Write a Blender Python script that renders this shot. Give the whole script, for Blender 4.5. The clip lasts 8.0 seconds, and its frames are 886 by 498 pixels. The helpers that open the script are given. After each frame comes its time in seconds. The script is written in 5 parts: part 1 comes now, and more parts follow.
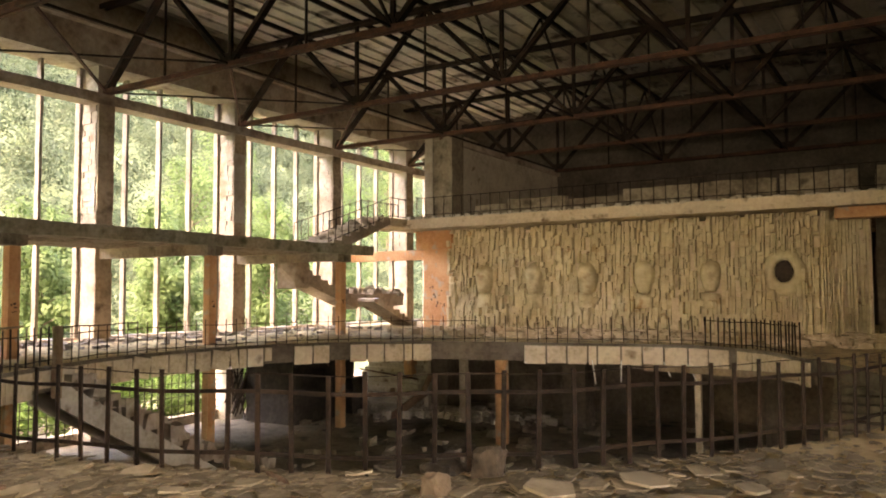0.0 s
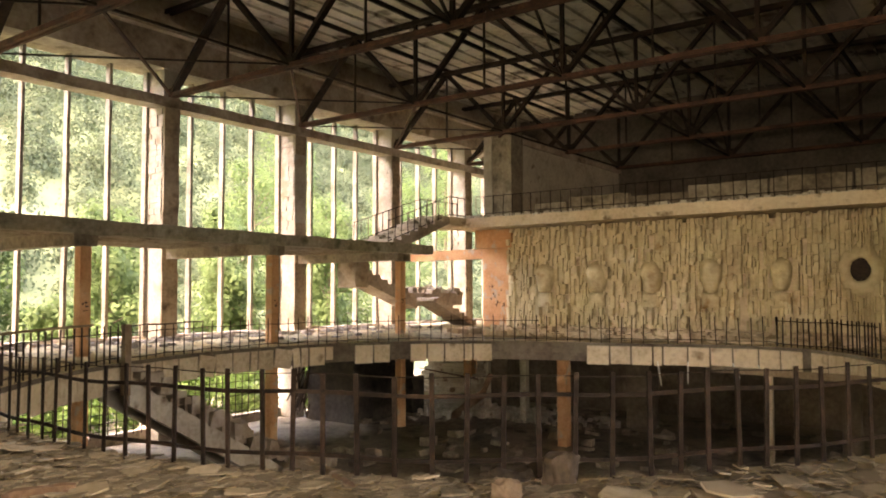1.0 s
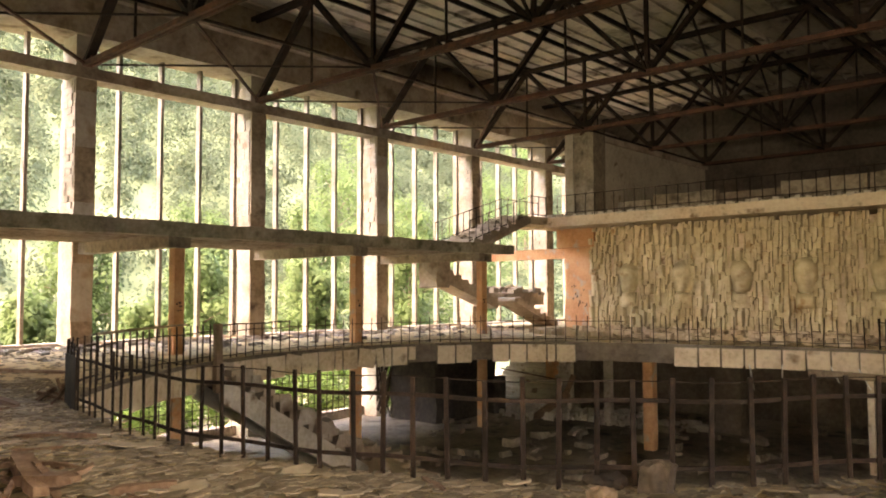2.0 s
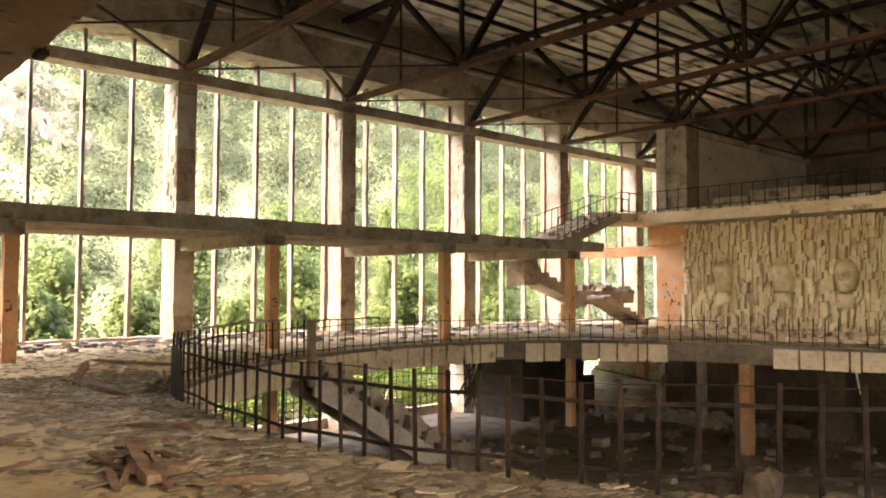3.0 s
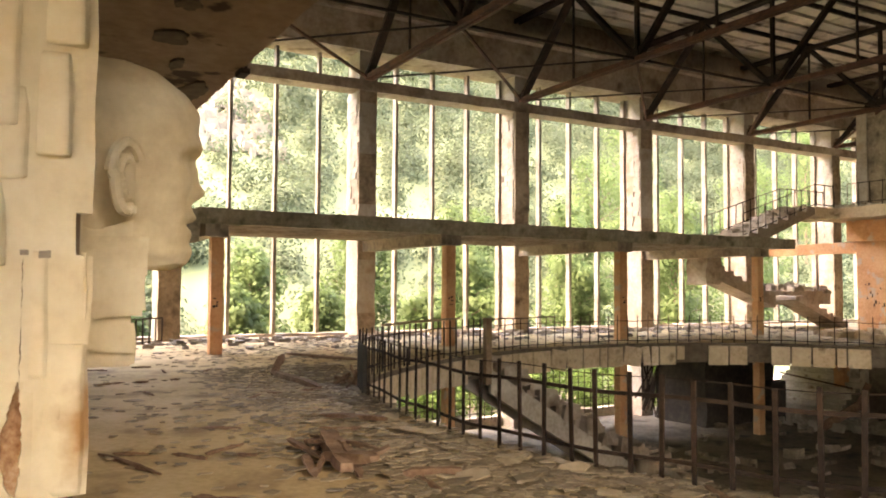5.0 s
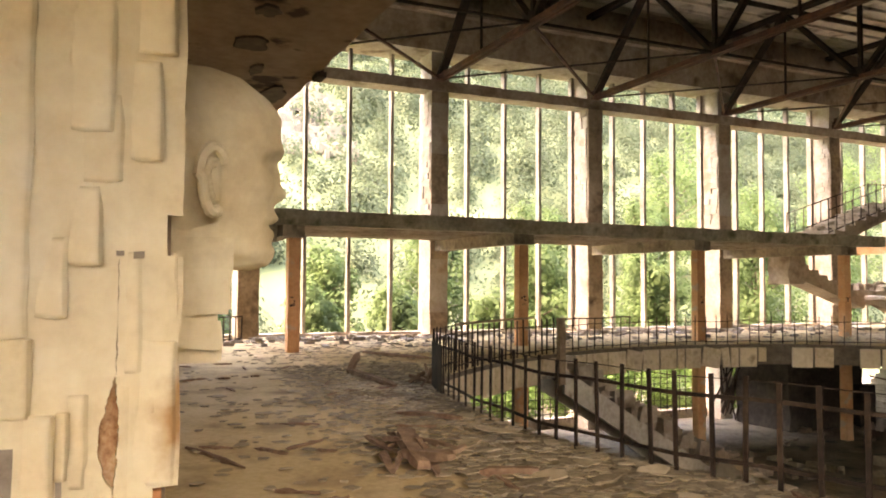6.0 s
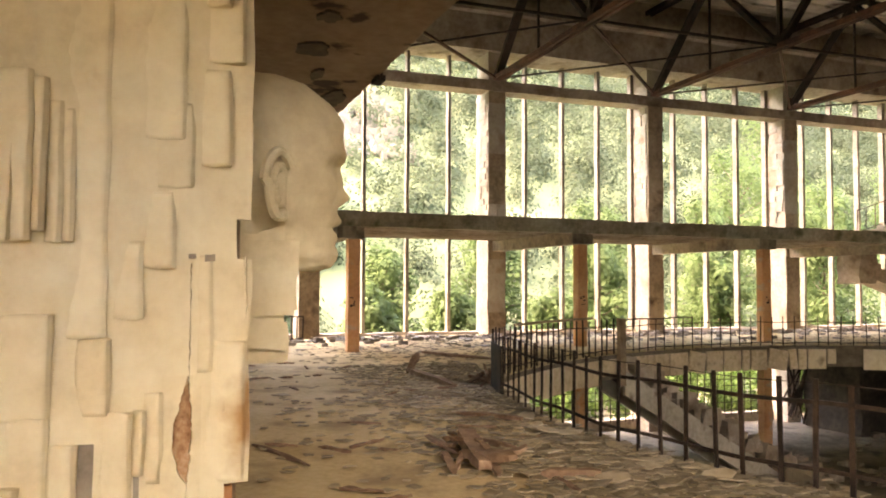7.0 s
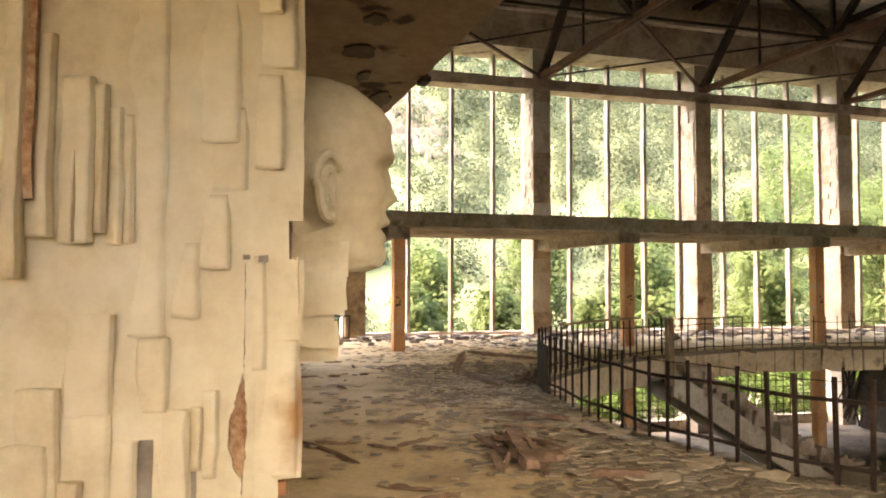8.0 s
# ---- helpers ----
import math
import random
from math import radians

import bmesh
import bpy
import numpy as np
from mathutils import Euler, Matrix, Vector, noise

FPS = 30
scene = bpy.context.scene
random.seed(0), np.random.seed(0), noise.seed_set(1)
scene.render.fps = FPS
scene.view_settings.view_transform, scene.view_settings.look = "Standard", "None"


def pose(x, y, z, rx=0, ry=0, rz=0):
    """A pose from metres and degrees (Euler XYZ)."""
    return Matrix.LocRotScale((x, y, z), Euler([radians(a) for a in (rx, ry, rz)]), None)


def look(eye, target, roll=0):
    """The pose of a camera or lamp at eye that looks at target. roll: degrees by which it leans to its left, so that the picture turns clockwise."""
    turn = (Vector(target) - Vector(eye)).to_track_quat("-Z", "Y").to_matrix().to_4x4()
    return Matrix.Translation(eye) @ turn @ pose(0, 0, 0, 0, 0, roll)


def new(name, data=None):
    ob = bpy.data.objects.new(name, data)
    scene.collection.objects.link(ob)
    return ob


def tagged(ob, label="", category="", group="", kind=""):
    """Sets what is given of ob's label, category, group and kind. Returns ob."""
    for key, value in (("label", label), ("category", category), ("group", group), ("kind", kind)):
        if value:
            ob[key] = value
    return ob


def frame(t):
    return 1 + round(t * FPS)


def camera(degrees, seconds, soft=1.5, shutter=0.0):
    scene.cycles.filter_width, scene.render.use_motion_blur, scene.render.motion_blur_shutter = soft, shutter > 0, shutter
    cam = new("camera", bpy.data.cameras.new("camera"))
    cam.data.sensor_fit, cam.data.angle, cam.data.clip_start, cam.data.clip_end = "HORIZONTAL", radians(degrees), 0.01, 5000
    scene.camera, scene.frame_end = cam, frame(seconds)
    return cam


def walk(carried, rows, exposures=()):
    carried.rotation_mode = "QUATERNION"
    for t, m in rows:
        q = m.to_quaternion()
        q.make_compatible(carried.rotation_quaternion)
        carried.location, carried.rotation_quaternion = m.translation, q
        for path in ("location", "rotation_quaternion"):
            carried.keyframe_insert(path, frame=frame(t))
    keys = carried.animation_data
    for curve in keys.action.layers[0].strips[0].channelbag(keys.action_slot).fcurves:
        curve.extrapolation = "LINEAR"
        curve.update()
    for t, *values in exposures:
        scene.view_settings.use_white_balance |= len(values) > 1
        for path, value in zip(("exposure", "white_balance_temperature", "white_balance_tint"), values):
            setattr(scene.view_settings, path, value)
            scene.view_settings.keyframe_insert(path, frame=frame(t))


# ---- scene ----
cam = camera(59.2, 8.0, soft=1.9)
PATH = [
    (0, (1.232, -0.586, 1.529), (0.177, 1.109, 1.641), -0.2),
    (0.5, (1.128, -0.515, 1.524), (0.017, 1.145, 1.636), -0.2),
    (1, (1.049, -0.46, 1.525), (-0.128, 1.153, 1.636), -0.2),
    (2.3, (0.922, -0.47, 1.56), (-0.459, 0.973, 1.667), -0.1),
    (2.5, (0.911, -0.489, 1.563), (-0.5, 0.924, 1.667), 0.0),
    (3, (0.884, -0.524, 1.58), (-0.605, 0.808, 1.681), 0.2),
    (3.5, (0.9, -0.544, 1.589), (-0.665, 0.697, 1.687), 0.2),
    (4, (0.918, -0.566, 1.595), (-0.716, 0.584, 1.69), 0.2),
    (4.5, (0.903, -0.583, 1.59), (-0.79, 0.479, 1.686), 0.3),
    (6, (0.892, -0.642, 1.59), (-0.933, 0.17, 1.683), 0.4),
    (6.5, (0.896, -0.674, 1.594), (-0.959, 0.068, 1.687), 0.4),
    (7, (0.915, -0.682, 1.599), (-0.965, -0.005, 1.691), 0.3),
    (7.5, (0.924, -0.689, 1.593), (-0.975, -0.068, 1.686), 0.2),
    (8, (0.939, -0.719, 1.601), (-0.976, -0.149, 1.691), 0.2),
]
EXPOSURE = [(0.0, 5.12, 8300, 20), (8.0, 5.15, 8300, 20)]
walk(cam, [(t, look(eye, target, roll)) for t, eye, target, roll in PATH], EXPOSURE)

# ---- world and sun ----
SUN_FROM = Vector((0.03, -0.85, 0.95)).normalized()
world = bpy.data.worlds.new("world")
scene.world = world
world.use_nodes = True
wn = world.node_tree.nodes
sky = wn.new("ShaderNodeTexSky")
sky.sky_type = "NISHITA"
sky.sun_disc = False
sky.sun_elevation = math.asin(SUN_FROM.z)
sky.sun_rotation = math.atan2(SUN_FROM.x, SUN_FROM.y)
sky.air_density, sky.dust_density = 1.0, 4.0
wn["Background"].inputs[1].default_value = 0.15
world.node_tree.links.new(sky.outputs[0], wn["Background"].inputs[0])
sun = new("sun", bpy.data.lights.new("sun", "SUN"))
sun.data.energy, sun.data.angle, sun.data.color = 0.15, radians(14), (1.0, 0.93, 0.82)
sun.matrix_world = look(SUN_FROM * 100, (0, 0, 0))

# ---- materials ----


def material(name, dark, mid, light, grain=8.0, stain=0.6, rough=0.9, bump=0.25, metal=0.0, spots=None, coord="Object", vary=0.0, stretch=(1, 1, 1)):
    """Three shades by a fine and a broad noise, optional spots of wear, and relief."""
    m = bpy.data.materials.new(name)
    m.use_nodes = True
    nt = m.node_tree
    nd, ln = nt.nodes, nt.links
    bsdf = nd["Principled BSDF"]
    tc = nd.new("ShaderNodeTexCoord")
    mp = nd.new("ShaderNodeMapping")
    mp.inputs["Scale"].default_value = stretch
    if coord == "World":
        geo = nd.new("ShaderNodeNewGeometry")
        ln.new(geo.outputs["Position"], mp.inputs["Vector"])
    else:
        ln.new(tc.outputs[coord], mp.inputs["Vector"])
    fine, broad = nd.new("ShaderNodeTexNoise"), nd.new("ShaderNodeTexNoise")
    for n, s, d in ((fine, grain, 8), (broad, stain, 5)):
        n.inputs["Scale"].default_value, n.inputs["Detail"].default_value = s, d
        n.inputs["Roughness"].default_value = 0.65
        ln.new(mp.outputs[0], n.inputs["Vector"])
    mix = nd.new("ShaderNodeMath")
    mix.operation = "MULTIPLY_ADD"
    ln.new(broad.outputs["Fac"], mix.inputs[0])
    mix.inputs[1].default_value = 0.6
    half = nd.new("ShaderNodeMath")
    half.operation = "MULTIPLY"
    ln.new(fine.outputs["Fac"], half.inputs[0])
    half.inputs[1].default_value = 0.4
    ln.new(half.outputs[0], mix.inputs[2])
    fac = mix.outputs[0]
    if vary:
        info = nd.new("ShaderNodeObjectInfo")
        geo2 = nd.new("ShaderNodeNewGeometry")
        both = nd.new("ShaderNodeMath")
        both.operation = "ADD"
        ln.new(info.outputs["Random"], both.inputs[0])
        ln.new(geo2.outputs["Random Per Island"], both.inputs[1])
        shift = nd.new("ShaderNodeMath")
        shift.operation = "MULTIPLY_ADD"
        ln.new(both.outputs[0], shift.inputs[0])
        shift.inputs[1].default_value = vary
        off = nd.new("ShaderNodeMath")
        off.operation = "SUBTRACT"
        ln.new(fac, off.inputs[0])
        off.inputs[1].default_value = vary
        ln.new(off.outputs[0], shift.inputs[2])
        fac = shift.outputs[0]
    ramp = nd.new("ShaderNodeValToRGB")
    el = ramp.color_ramp.elements
    el[0].position, el[0].color = 0.36, (*dark, 1)
    el[1].position, el[1].color = 0.66, (*light, 1)
    e = el.new(0.5)
    e.color = (*mid, 1)
    ln.new(fac, ramp.inputs[0])
    col = ramp.outputs[0]
    if spots:
        colour, scale, low, high = spots
        sp = nd.new("ShaderNodeTexNoise")
        sp.inputs["Scale"].default_value, sp.inputs["Detail"].default_value = scale, 6
        ln.new(mp.outputs[0], sp.inputs["Vector"])
        rp = nd.new("ShaderNodeMapRange")
        rp.inputs["From Min"].default_value, rp.inputs["From Max"].default_value = low, high
        ln.new(sp.outputs["Fac"], rp.inputs[0])
        mx = nd.new("ShaderNodeMix")
        mx.data_type = "RGBA"
        ln.new(rp.outputs[0], mx.inputs[0])
        ln.new(col, mx.inputs[6])
        mx.inputs[7].default_value = (*colour, 1)
        col = mx.outputs[2]
    ln.new(col, bsdf.inputs["Base Color"])
    bsdf.inputs["Roughness"].default_value = rough
    bsdf.inputs["Metallic"].default_value = metal
    bsdf.inputs["Specular IOR Level"].default_value = 0.3
    if bump:
        bp = nd.new("ShaderNodeBump")
        bp.inputs["Strength"].default_value, bp.inputs["Distance"].default_value = bump, 0.02
        ln.new(fine.outputs["Fac"], bp.inputs["Height"])
        ln.new(bp.outputs[0], bsdf.inputs["Normal"])
    return m


CONCRETE = material("concrete", (0.13, 0.10, 0.07), (0.27, 0.22, 0.16), (0.42, 0.36, 0.27), 7, 0.7, spots=((0.07, 0.055, 0.035), 1.6, 0.56, 0.72), coord="World")
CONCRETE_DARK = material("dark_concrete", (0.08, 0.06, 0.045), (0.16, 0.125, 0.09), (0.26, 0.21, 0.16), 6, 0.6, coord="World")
MOSSY = material("mossy_concrete", (0.17, 0.15, 0.10), (0.33, 0.29, 0.21), (0.52, 0.46, 0.36), 9, 0.9, spots=((0.13, 0.125, 0.07), 2.2, 0.54, 0.7), coord="World")
PLASTER = material("pier_plaster", (0.27, 0.22, 0.165), (0.39, 0.335, 0.265), (0.48, 0.425, 0.35), 9, 0.9, spots=((0.30, 0.22, 0.15), 1.4, 0.57, 0.70), coord="World")
ORANGE = material("orange_paint", (0.47, 0.22, 0.10), (0.62, 0.33, 0.16), (0.70, 0.44, 0.25), 11, 0.9, 0.7, spots=((0.50, 0.38, 0.27), 2.6, 0.58, 0.66), coord="World")
WHITE_PAINT = material("white_paint", (0.50, 0.46, 0.40), (0.72, 0.69, 0.63), (0.82, 0.80, 0.75), 14, 1.2, 0.6, spots=((0.30, 0.20, 0.12), 3.5, 0.62, 0.7), coord="World")
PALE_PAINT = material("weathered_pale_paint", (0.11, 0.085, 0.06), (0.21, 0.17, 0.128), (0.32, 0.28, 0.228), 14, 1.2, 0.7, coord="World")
PIER_FACE = material("pier_room_face", (0.15, 0.11, 0.072), (0.31, 0.235, 0.16), (0.45, 0.355, 0.255), 7, 0.9, spots=((0.10, 0.065, 0.04), 1.5, 0.57, 0.72), coord="World")
RUST = material("rusty_steel", (0.035, 0.018, 0.012), (0.08, 0.038, 0.023), (0.16, 0.073, 0.04), 14, 1.1, 0.85, coord="World")
IRON = material("dark_iron", (0.014, 0.010, 0.008), (0.03, 0.021, 0.015), (0.07, 0.043, 0.028), 22, 1.6, 0.75, coord="World")
DECK = material("roof_deck_board", (0.40, 0.34, 0.27), (0.58, 0.52, 0.43), (0.70, 0.65, 0.55), 5, 0.5, spots=((0.10, 0.07, 0.05), 0.8, 0.54, 0.68), coord="World", vary=0.12)
SLATE = material("slate", (0.19, 0.148, 0.092), (0.36, 0.285, 0.18), (0.53, 0.43, 0.285), 10, 1.2, 0.75, vary=0.2, coord="World")
SOFFIT = material("peeling_soffit", (0.30, 0.21, 0.14), (0.42, 0.31, 0.21), (0.52, 0.40, 0.28), 5, 0.5, spots=((0.10, 0.07, 0.05), 1.1, 0.62, 0.66), coord="World")
DIRT = material("sandy_dirt", (0.39, 0.28, 0.145), (0.57, 0.43, 0.235), (0.69, 0.55, 0.335), 12, 0.5, 0.85, 0.3, spots=((0.27, 0.19, 0.11), 1.3, 0.52, 0.72), coord="World")
RELIEF = material("cream_relief_stone", (0.56, 0.45, 0.275), (0.70, 0.595, 0.38), (0.79, 0.70, 0.485), 5, 0.8, 0.85, 0.2, spots=((0.42, 0.24, 0.10), 1.5, 0.62, 0.74), coord="World", vary=0.06)
BACKING = material("mortar_backing", (0.16, 0.11, 0.065), (0.27, 0.19, 0.12), (0.38, 0.29, 0.19), 9, 1.0, coord="World")
FASCIA = material("fascia_stone", (0.50, 0.375, 0.24), (0.68, 0.545, 0.38), (0.78, 0.66, 0.49), 8, 1.0, 0.85, 0.15, spots=((0.26, 0.16, 0.09), 2.0, 0.60, 0.72), coord="World", vary=0.10)
BRICK = material("orange_brick", (0.38, 0.15, 0.06), (0.52, 0.23, 0.10), (0.62, 0.32, 0.16), 14, 2.0, coord="World", vary=0.1)
WOOD = material("rotten_wood", (0.10, 0.058, 0.034), (0.20, 0.122, 0.073), (0.33, 0.22, 0.14), 18, 2.5, coord="Object")
BARK = material("bark", (0.05, 0.038, 0.026), (0.10, 0.075, 0.05), (0.17, 0.13, 0.09), 12, 2, coord="World")
GRASS = material("hill_grass", (0.062, 0.076, 0.033), (0.08, 0.096, 0.043), (0.10, 0.112, 0.056), 0.5, 0.05, spots=((0.15, 0.14, 0.10), 0.035, 0.60, 0.66), coord="World", bump=0)
for glossy in (DIRT, SLATE):
    glossy.node_tree.nodes["Principled BSDF"].inputs["Specular IOR Level"].default_value = 0.22
IRON.node_tree.nodes["Principled BSDF"].inputs["Specular IOR Level"].default_value = 0.1
LOWER = material("grey_dusty_concrete", (0.13, 0.10, 0.068), (0.23, 0.185, 0.13), (0.33, 0.275, 0.20), 7, 0.5, spots=((0.09, 0.07, 0.05), 1.2, 0.55, 0.7), coord="World")
RUST_LIGHT = material("flaking_rust", (0.24, 0.11, 0.05), (0.42, 0.25, 0.13), (0.60, 0.47, 0.30), 16, 4.0, coord="World")
EAVES = material("eaves_concrete", (0.24, 0.18, 0.13), (0.40, 0.325, 0.25), (0.55, 0.47, 0.38), 6, 0.6, spots=((0.17, 0.12, 0.08), 1.3, 0.56, 0.72), coord="World")
PALE_PLASTER = material("pale_dusty_plaster", (0.36, 0.30, 0.23), (0.52, 0.46, 0.37), (0.66, 0.60, 0.50), 9, 1.0, spots=((0.20, 0.13, 0.08), 2.0, 0.60, 0.72), coord="World")
DARK_MASONRY = material("very_dark_masonry", (0.02, 0.016, 0.013), (0.045, 0.036, 0.028), (0.085, 0.068, 0.052), 6, 0.8, coord="World")
SHADE_WALL = material("shade_dark_plaster", (0.05, 0.04, 0.03), (0.10, 0.08, 0.06), (0.16, 0.13, 0.10), 5, 0.5, coord="World")
# black for the scrawled marks, and for the painted shade of the relief hole
PAINT_AND_SHADE = material("black_paint_and_shade", (0.02, 0.015, 0.012), (0.05, 0.035, 0.025), (0.09, 0.06, 0.04), 12, 2, coord="World")


def leaf_material(name, dark, mid, light, vary):
    m = material(name, dark, mid, light, 0.35, 0.06, 0.7, 0, vary=vary, coord="World")
    nt = m.node_tree
    bsdf = nt.nodes["Principled BSDF"]
    tr = nt.nodes.new("ShaderNodeBsdfTranslucent")
    mixer = nt.nodes.new("ShaderNodeMixShader")
    mixer.inputs[0].default_value = 0.6
    src = bsdf.inputs["Base Color"].links[0].from_socket
    nt.links.new(src, tr.inputs["Color"])
    nt.links.new(bsdf.outputs[0], mixer.inputs[1])
    nt.links.new(tr.outputs[0], mixer.inputs[2])
    nt.links.new(mixer.outputs[0], nt.nodes["Material Output"].inputs[0])
    return m


LEAF = leaf_material("leaves", (0.060, 0.090, 0.028), (0.078, 0.115, 0.037), (0.10, 0.140, 0.05), 0.06)
LEAF_YOUNG = leaf_material("young_leaves", (0.10, 0.155, 0.035), (0.13, 0.195, 0.05), (0.165, 0.235, 0.07), 0.06)
LEAF_FAR = leaf_material("far_leaves", (0.041, 0.055, 0.028), (0.051, 0.067, 0.035), (0.062, 0.079, 0.043), 0.04)

# ---- builders ----


def part(name, bm, mat, parent=None, label="", kind=""):
    me = bpy.data.meshes.new(name)
    bm.to_mesh(me)
    bm.free()
    me.materials.append(mat)
    ob = new(name, me)
    if parent:
        ob.parent = parent
    if label or kind:
        tagged(ob, label=label, kind=kind)
    return ob


def thing(name, label, category, group="", kind="", at=(0, 0, 0)):
    ob = new(name)
    ob.location = at
    return tagged(ob, label, category, group, kind)


def box(bm, c, s, m=None, bevel=0.0):
    """A box of size s about c, turned by m, into bm."""
    r = bmesh.ops.create_cube(bm, size=1.0)
    vs = r["verts"]
    t = Matrix.Translation(c) @ (m.to_4x4() if m else Matrix()) @ Matrix.Diagonal((*s, 1))
    bmesh.ops.transform(bm, matrix=t, verts=vs)
    if bevel:
        es = list({e for v in vs for e in v.link_edges})
        bmesh.ops.bevel(bm, geom=es, offset=bevel, segments=1, affect="EDGES")
    return bm


def rng(lo, hi):
    return random.uniform(lo, hi)


def bar(bm, p, q, w, h=None, roll=0.0):
    """A straight bar of section w x h from p to q."""
    p, q = Vector(p), Vector(q)
    d = q - p
    rot = d.to_track_quat("Z", "Y").to_matrix() @ Matrix.Rotation(roll, 3, "Z")
    return box(bm, (p + q) / 2, (w, h or w, d.length), rot)


def tube(bm, p, q, r1, r2=None, seg=8):
    p, q = Vector(p), Vector(q)
    d = q - p
    res = bmesh.ops.create_cone(bm, cap_ends=True, segments=seg, radius1=r1, radius2=r2 if r2 is not None else r1, depth=d.length)
    bmesh.ops.transform(bm, matrix=Matrix.Translation((p + q) / 2) @ d.to_track_quat("Z", "Y").to_matrix().to_4x4(), verts=res["verts"])
    return bm


def rough_box(bm, lo, hi, n=(2, 2, 2), wob=0.02, seed=0):
    """A cuboid cut into n pieces each way, with worn, uneven faces."""
    lo, hi = Vector(lo), Vector(hi)
    b2 = bmesh.new()
    bmesh.ops.create_cube(b2, size=1.0)
    for ax in range(3):
        for i in range(1, n[ax]):
            co = Vector((0, 0, 0))
            co[ax] = -0.5 + i / n[ax]
            no = Vector((0, 0, 0))
            no[ax] = 1
            bmesh.ops.bisect_plane(b2, geom=b2.verts[:] + b2.edges[:] + b2.faces[:], plane_co=co, plane_no=no)
    for v in b2.verts:
        p = Vector([lo[i] + (v.co[i] + 0.5) * (hi[i] - lo[i]) for i in range(3)])
        p += noise.noise_vector(p * 2.3 + Vector((seed, seed * 1.7, 0))) * wob
        v.co = p
    me = bpy.data.meshes.new("tmp")
    b2.to_mesh(me)
    b2.free()
    bm.from_mesh(me)
    bpy.data.meshes.remove(me)
    return bm


def simple(name, label, category, mat, build, kind="", group=""):
    """A thing of one mesh."""
    bm = bmesh.new()
    build(bm)
    return tagged(part(name, bm, mat), label, category, group, kind)


# ---- plan ----
BAY, Y0, XW = 6.0, 9.4, -22.0           # bay length, first pier, inner face of the window wall
XC = -17.3                               # line of the orange gallery columns
ZL, ZG, ZB = -3.4, 3.3, 4.55              # lower floor, gallery and balcony levels
YM, YN = 27.8, -0.25                     # faces of the far and near relief walls
EDGE = [(-11.6, 5.0), (-10.4, 4.35), (-9.0, 4.0), (-7.5, 3.8), (-6.0, 3.75), (-4.8, 3.95), (-3.6, 4.35), (-2.5, 4.9),
        (-1.6, 5.7), (-0.9, 6.6), (-0.2, 7.6), (0.4, 8.7), (0.9, 10.2), (1.1, 12.2), (0.8, 14.6), (0.0, 17.0),
        (-1.3, 19.2), (-2.6, 21.2), (-4.3, 22.3), (-6.3, 22.2), (-8.3, 21.5), (-10.5, 20.9), (-12.8, 20.0),
        (-14.6, 18.4), (-15.6, 16.4), (-16.0, 14.0), (-15.7, 11.5), (-15.0, 9.6), (-14.1, 7.9), (-12.9, 6.3)]


def smooth_loop(pts, per=6):
    out = []
    n = len(pts)
    for i in range(n):
        a, b, c, d = (Vector(pts[(i + k) % n]) for k in (-1, 0, 1, 2))
        for j in range(per):
            t = j / per
            out.append(0.5 * (2 * b + (c - a) * t + (2 * a - 5 * b + 4 * c - d) * t * t + (3 * b - a - 3 * c + d) * t ** 3))
    return out


RIM = smooth_loop(EDGE)
RIM_LEN = [0.0]
for i in range(len(RIM)):
    RIM_LEN.append(RIM_LEN[-1] + (RIM[(i + 1) % len(RIM)] - RIM[i]).length)
RIM_TOTAL = RIM_LEN[-1]


def rim_at(s):
    """The point and the tangent of the opening's edge at the length s."""
    s %= RIM_TOTAL
    i = int(np.searchsorted(RIM_LEN, s, side="right")) - 1
    a, b = RIM[i % len(RIM)], RIM[(i + 1) % len(RIM)]
    t = (s - RIM_LEN[i]) / max(1e-6, RIM_LEN[i + 1] - RIM_LEN[i])
    return a.lerp(b, t), (b - a).normalized()


def in_opening(x, y, grow=0.0):
    inside = False
    n = len(EDGE)
    for i in range(n):
        (x1, y1), (x2, y2) = EDGE[i], EDGE[(i + 1) % n]
        if (y1 > y) != (y2 > y) and x < (x2 - x1) * (y - y1) / (y2 - y1) + x1:
            inside = not inside
    return inside


# ---- floor with the oval opening ----
def slab_with_hole(bm, x0, x1, y0, y1, z, thick):
    outer = [bm.verts.new((x, y, z)) for x, y in ((x0, y0), (x1, y0), (x1, y1), (x0, y1))]
    inner = [bm.verts.new((p.x, p.y, z)) for p in RIM]
    es = [bm.edges.new((ring[i], ring[(i + 1) % len(ring)])) for ring in (outer, inner) for i in range(len(ring))]
    bmesh.ops.triangle_fill(bm, edges=es, use_beauty=True)
    bmesh.ops.recalc_face_normals(bm, faces=bm.faces[:])
    if sum(f.normal.z for f in bm.faces) < 0:
        bmesh.ops.reverse_faces(bm, faces=bm.faces[:])
    top = bm.faces[:]
    r = bmesh.ops.extrude_face_region(bm, geom=top)
    bmesh.ops.translate(bm, vec=(0, 0, -thick), verts=[v for v in r["geom"] if isinstance(v, bmesh.types.BMVert)])
    bmesh.ops.recalc_face_normals(bm, faces=bm.faces[:])


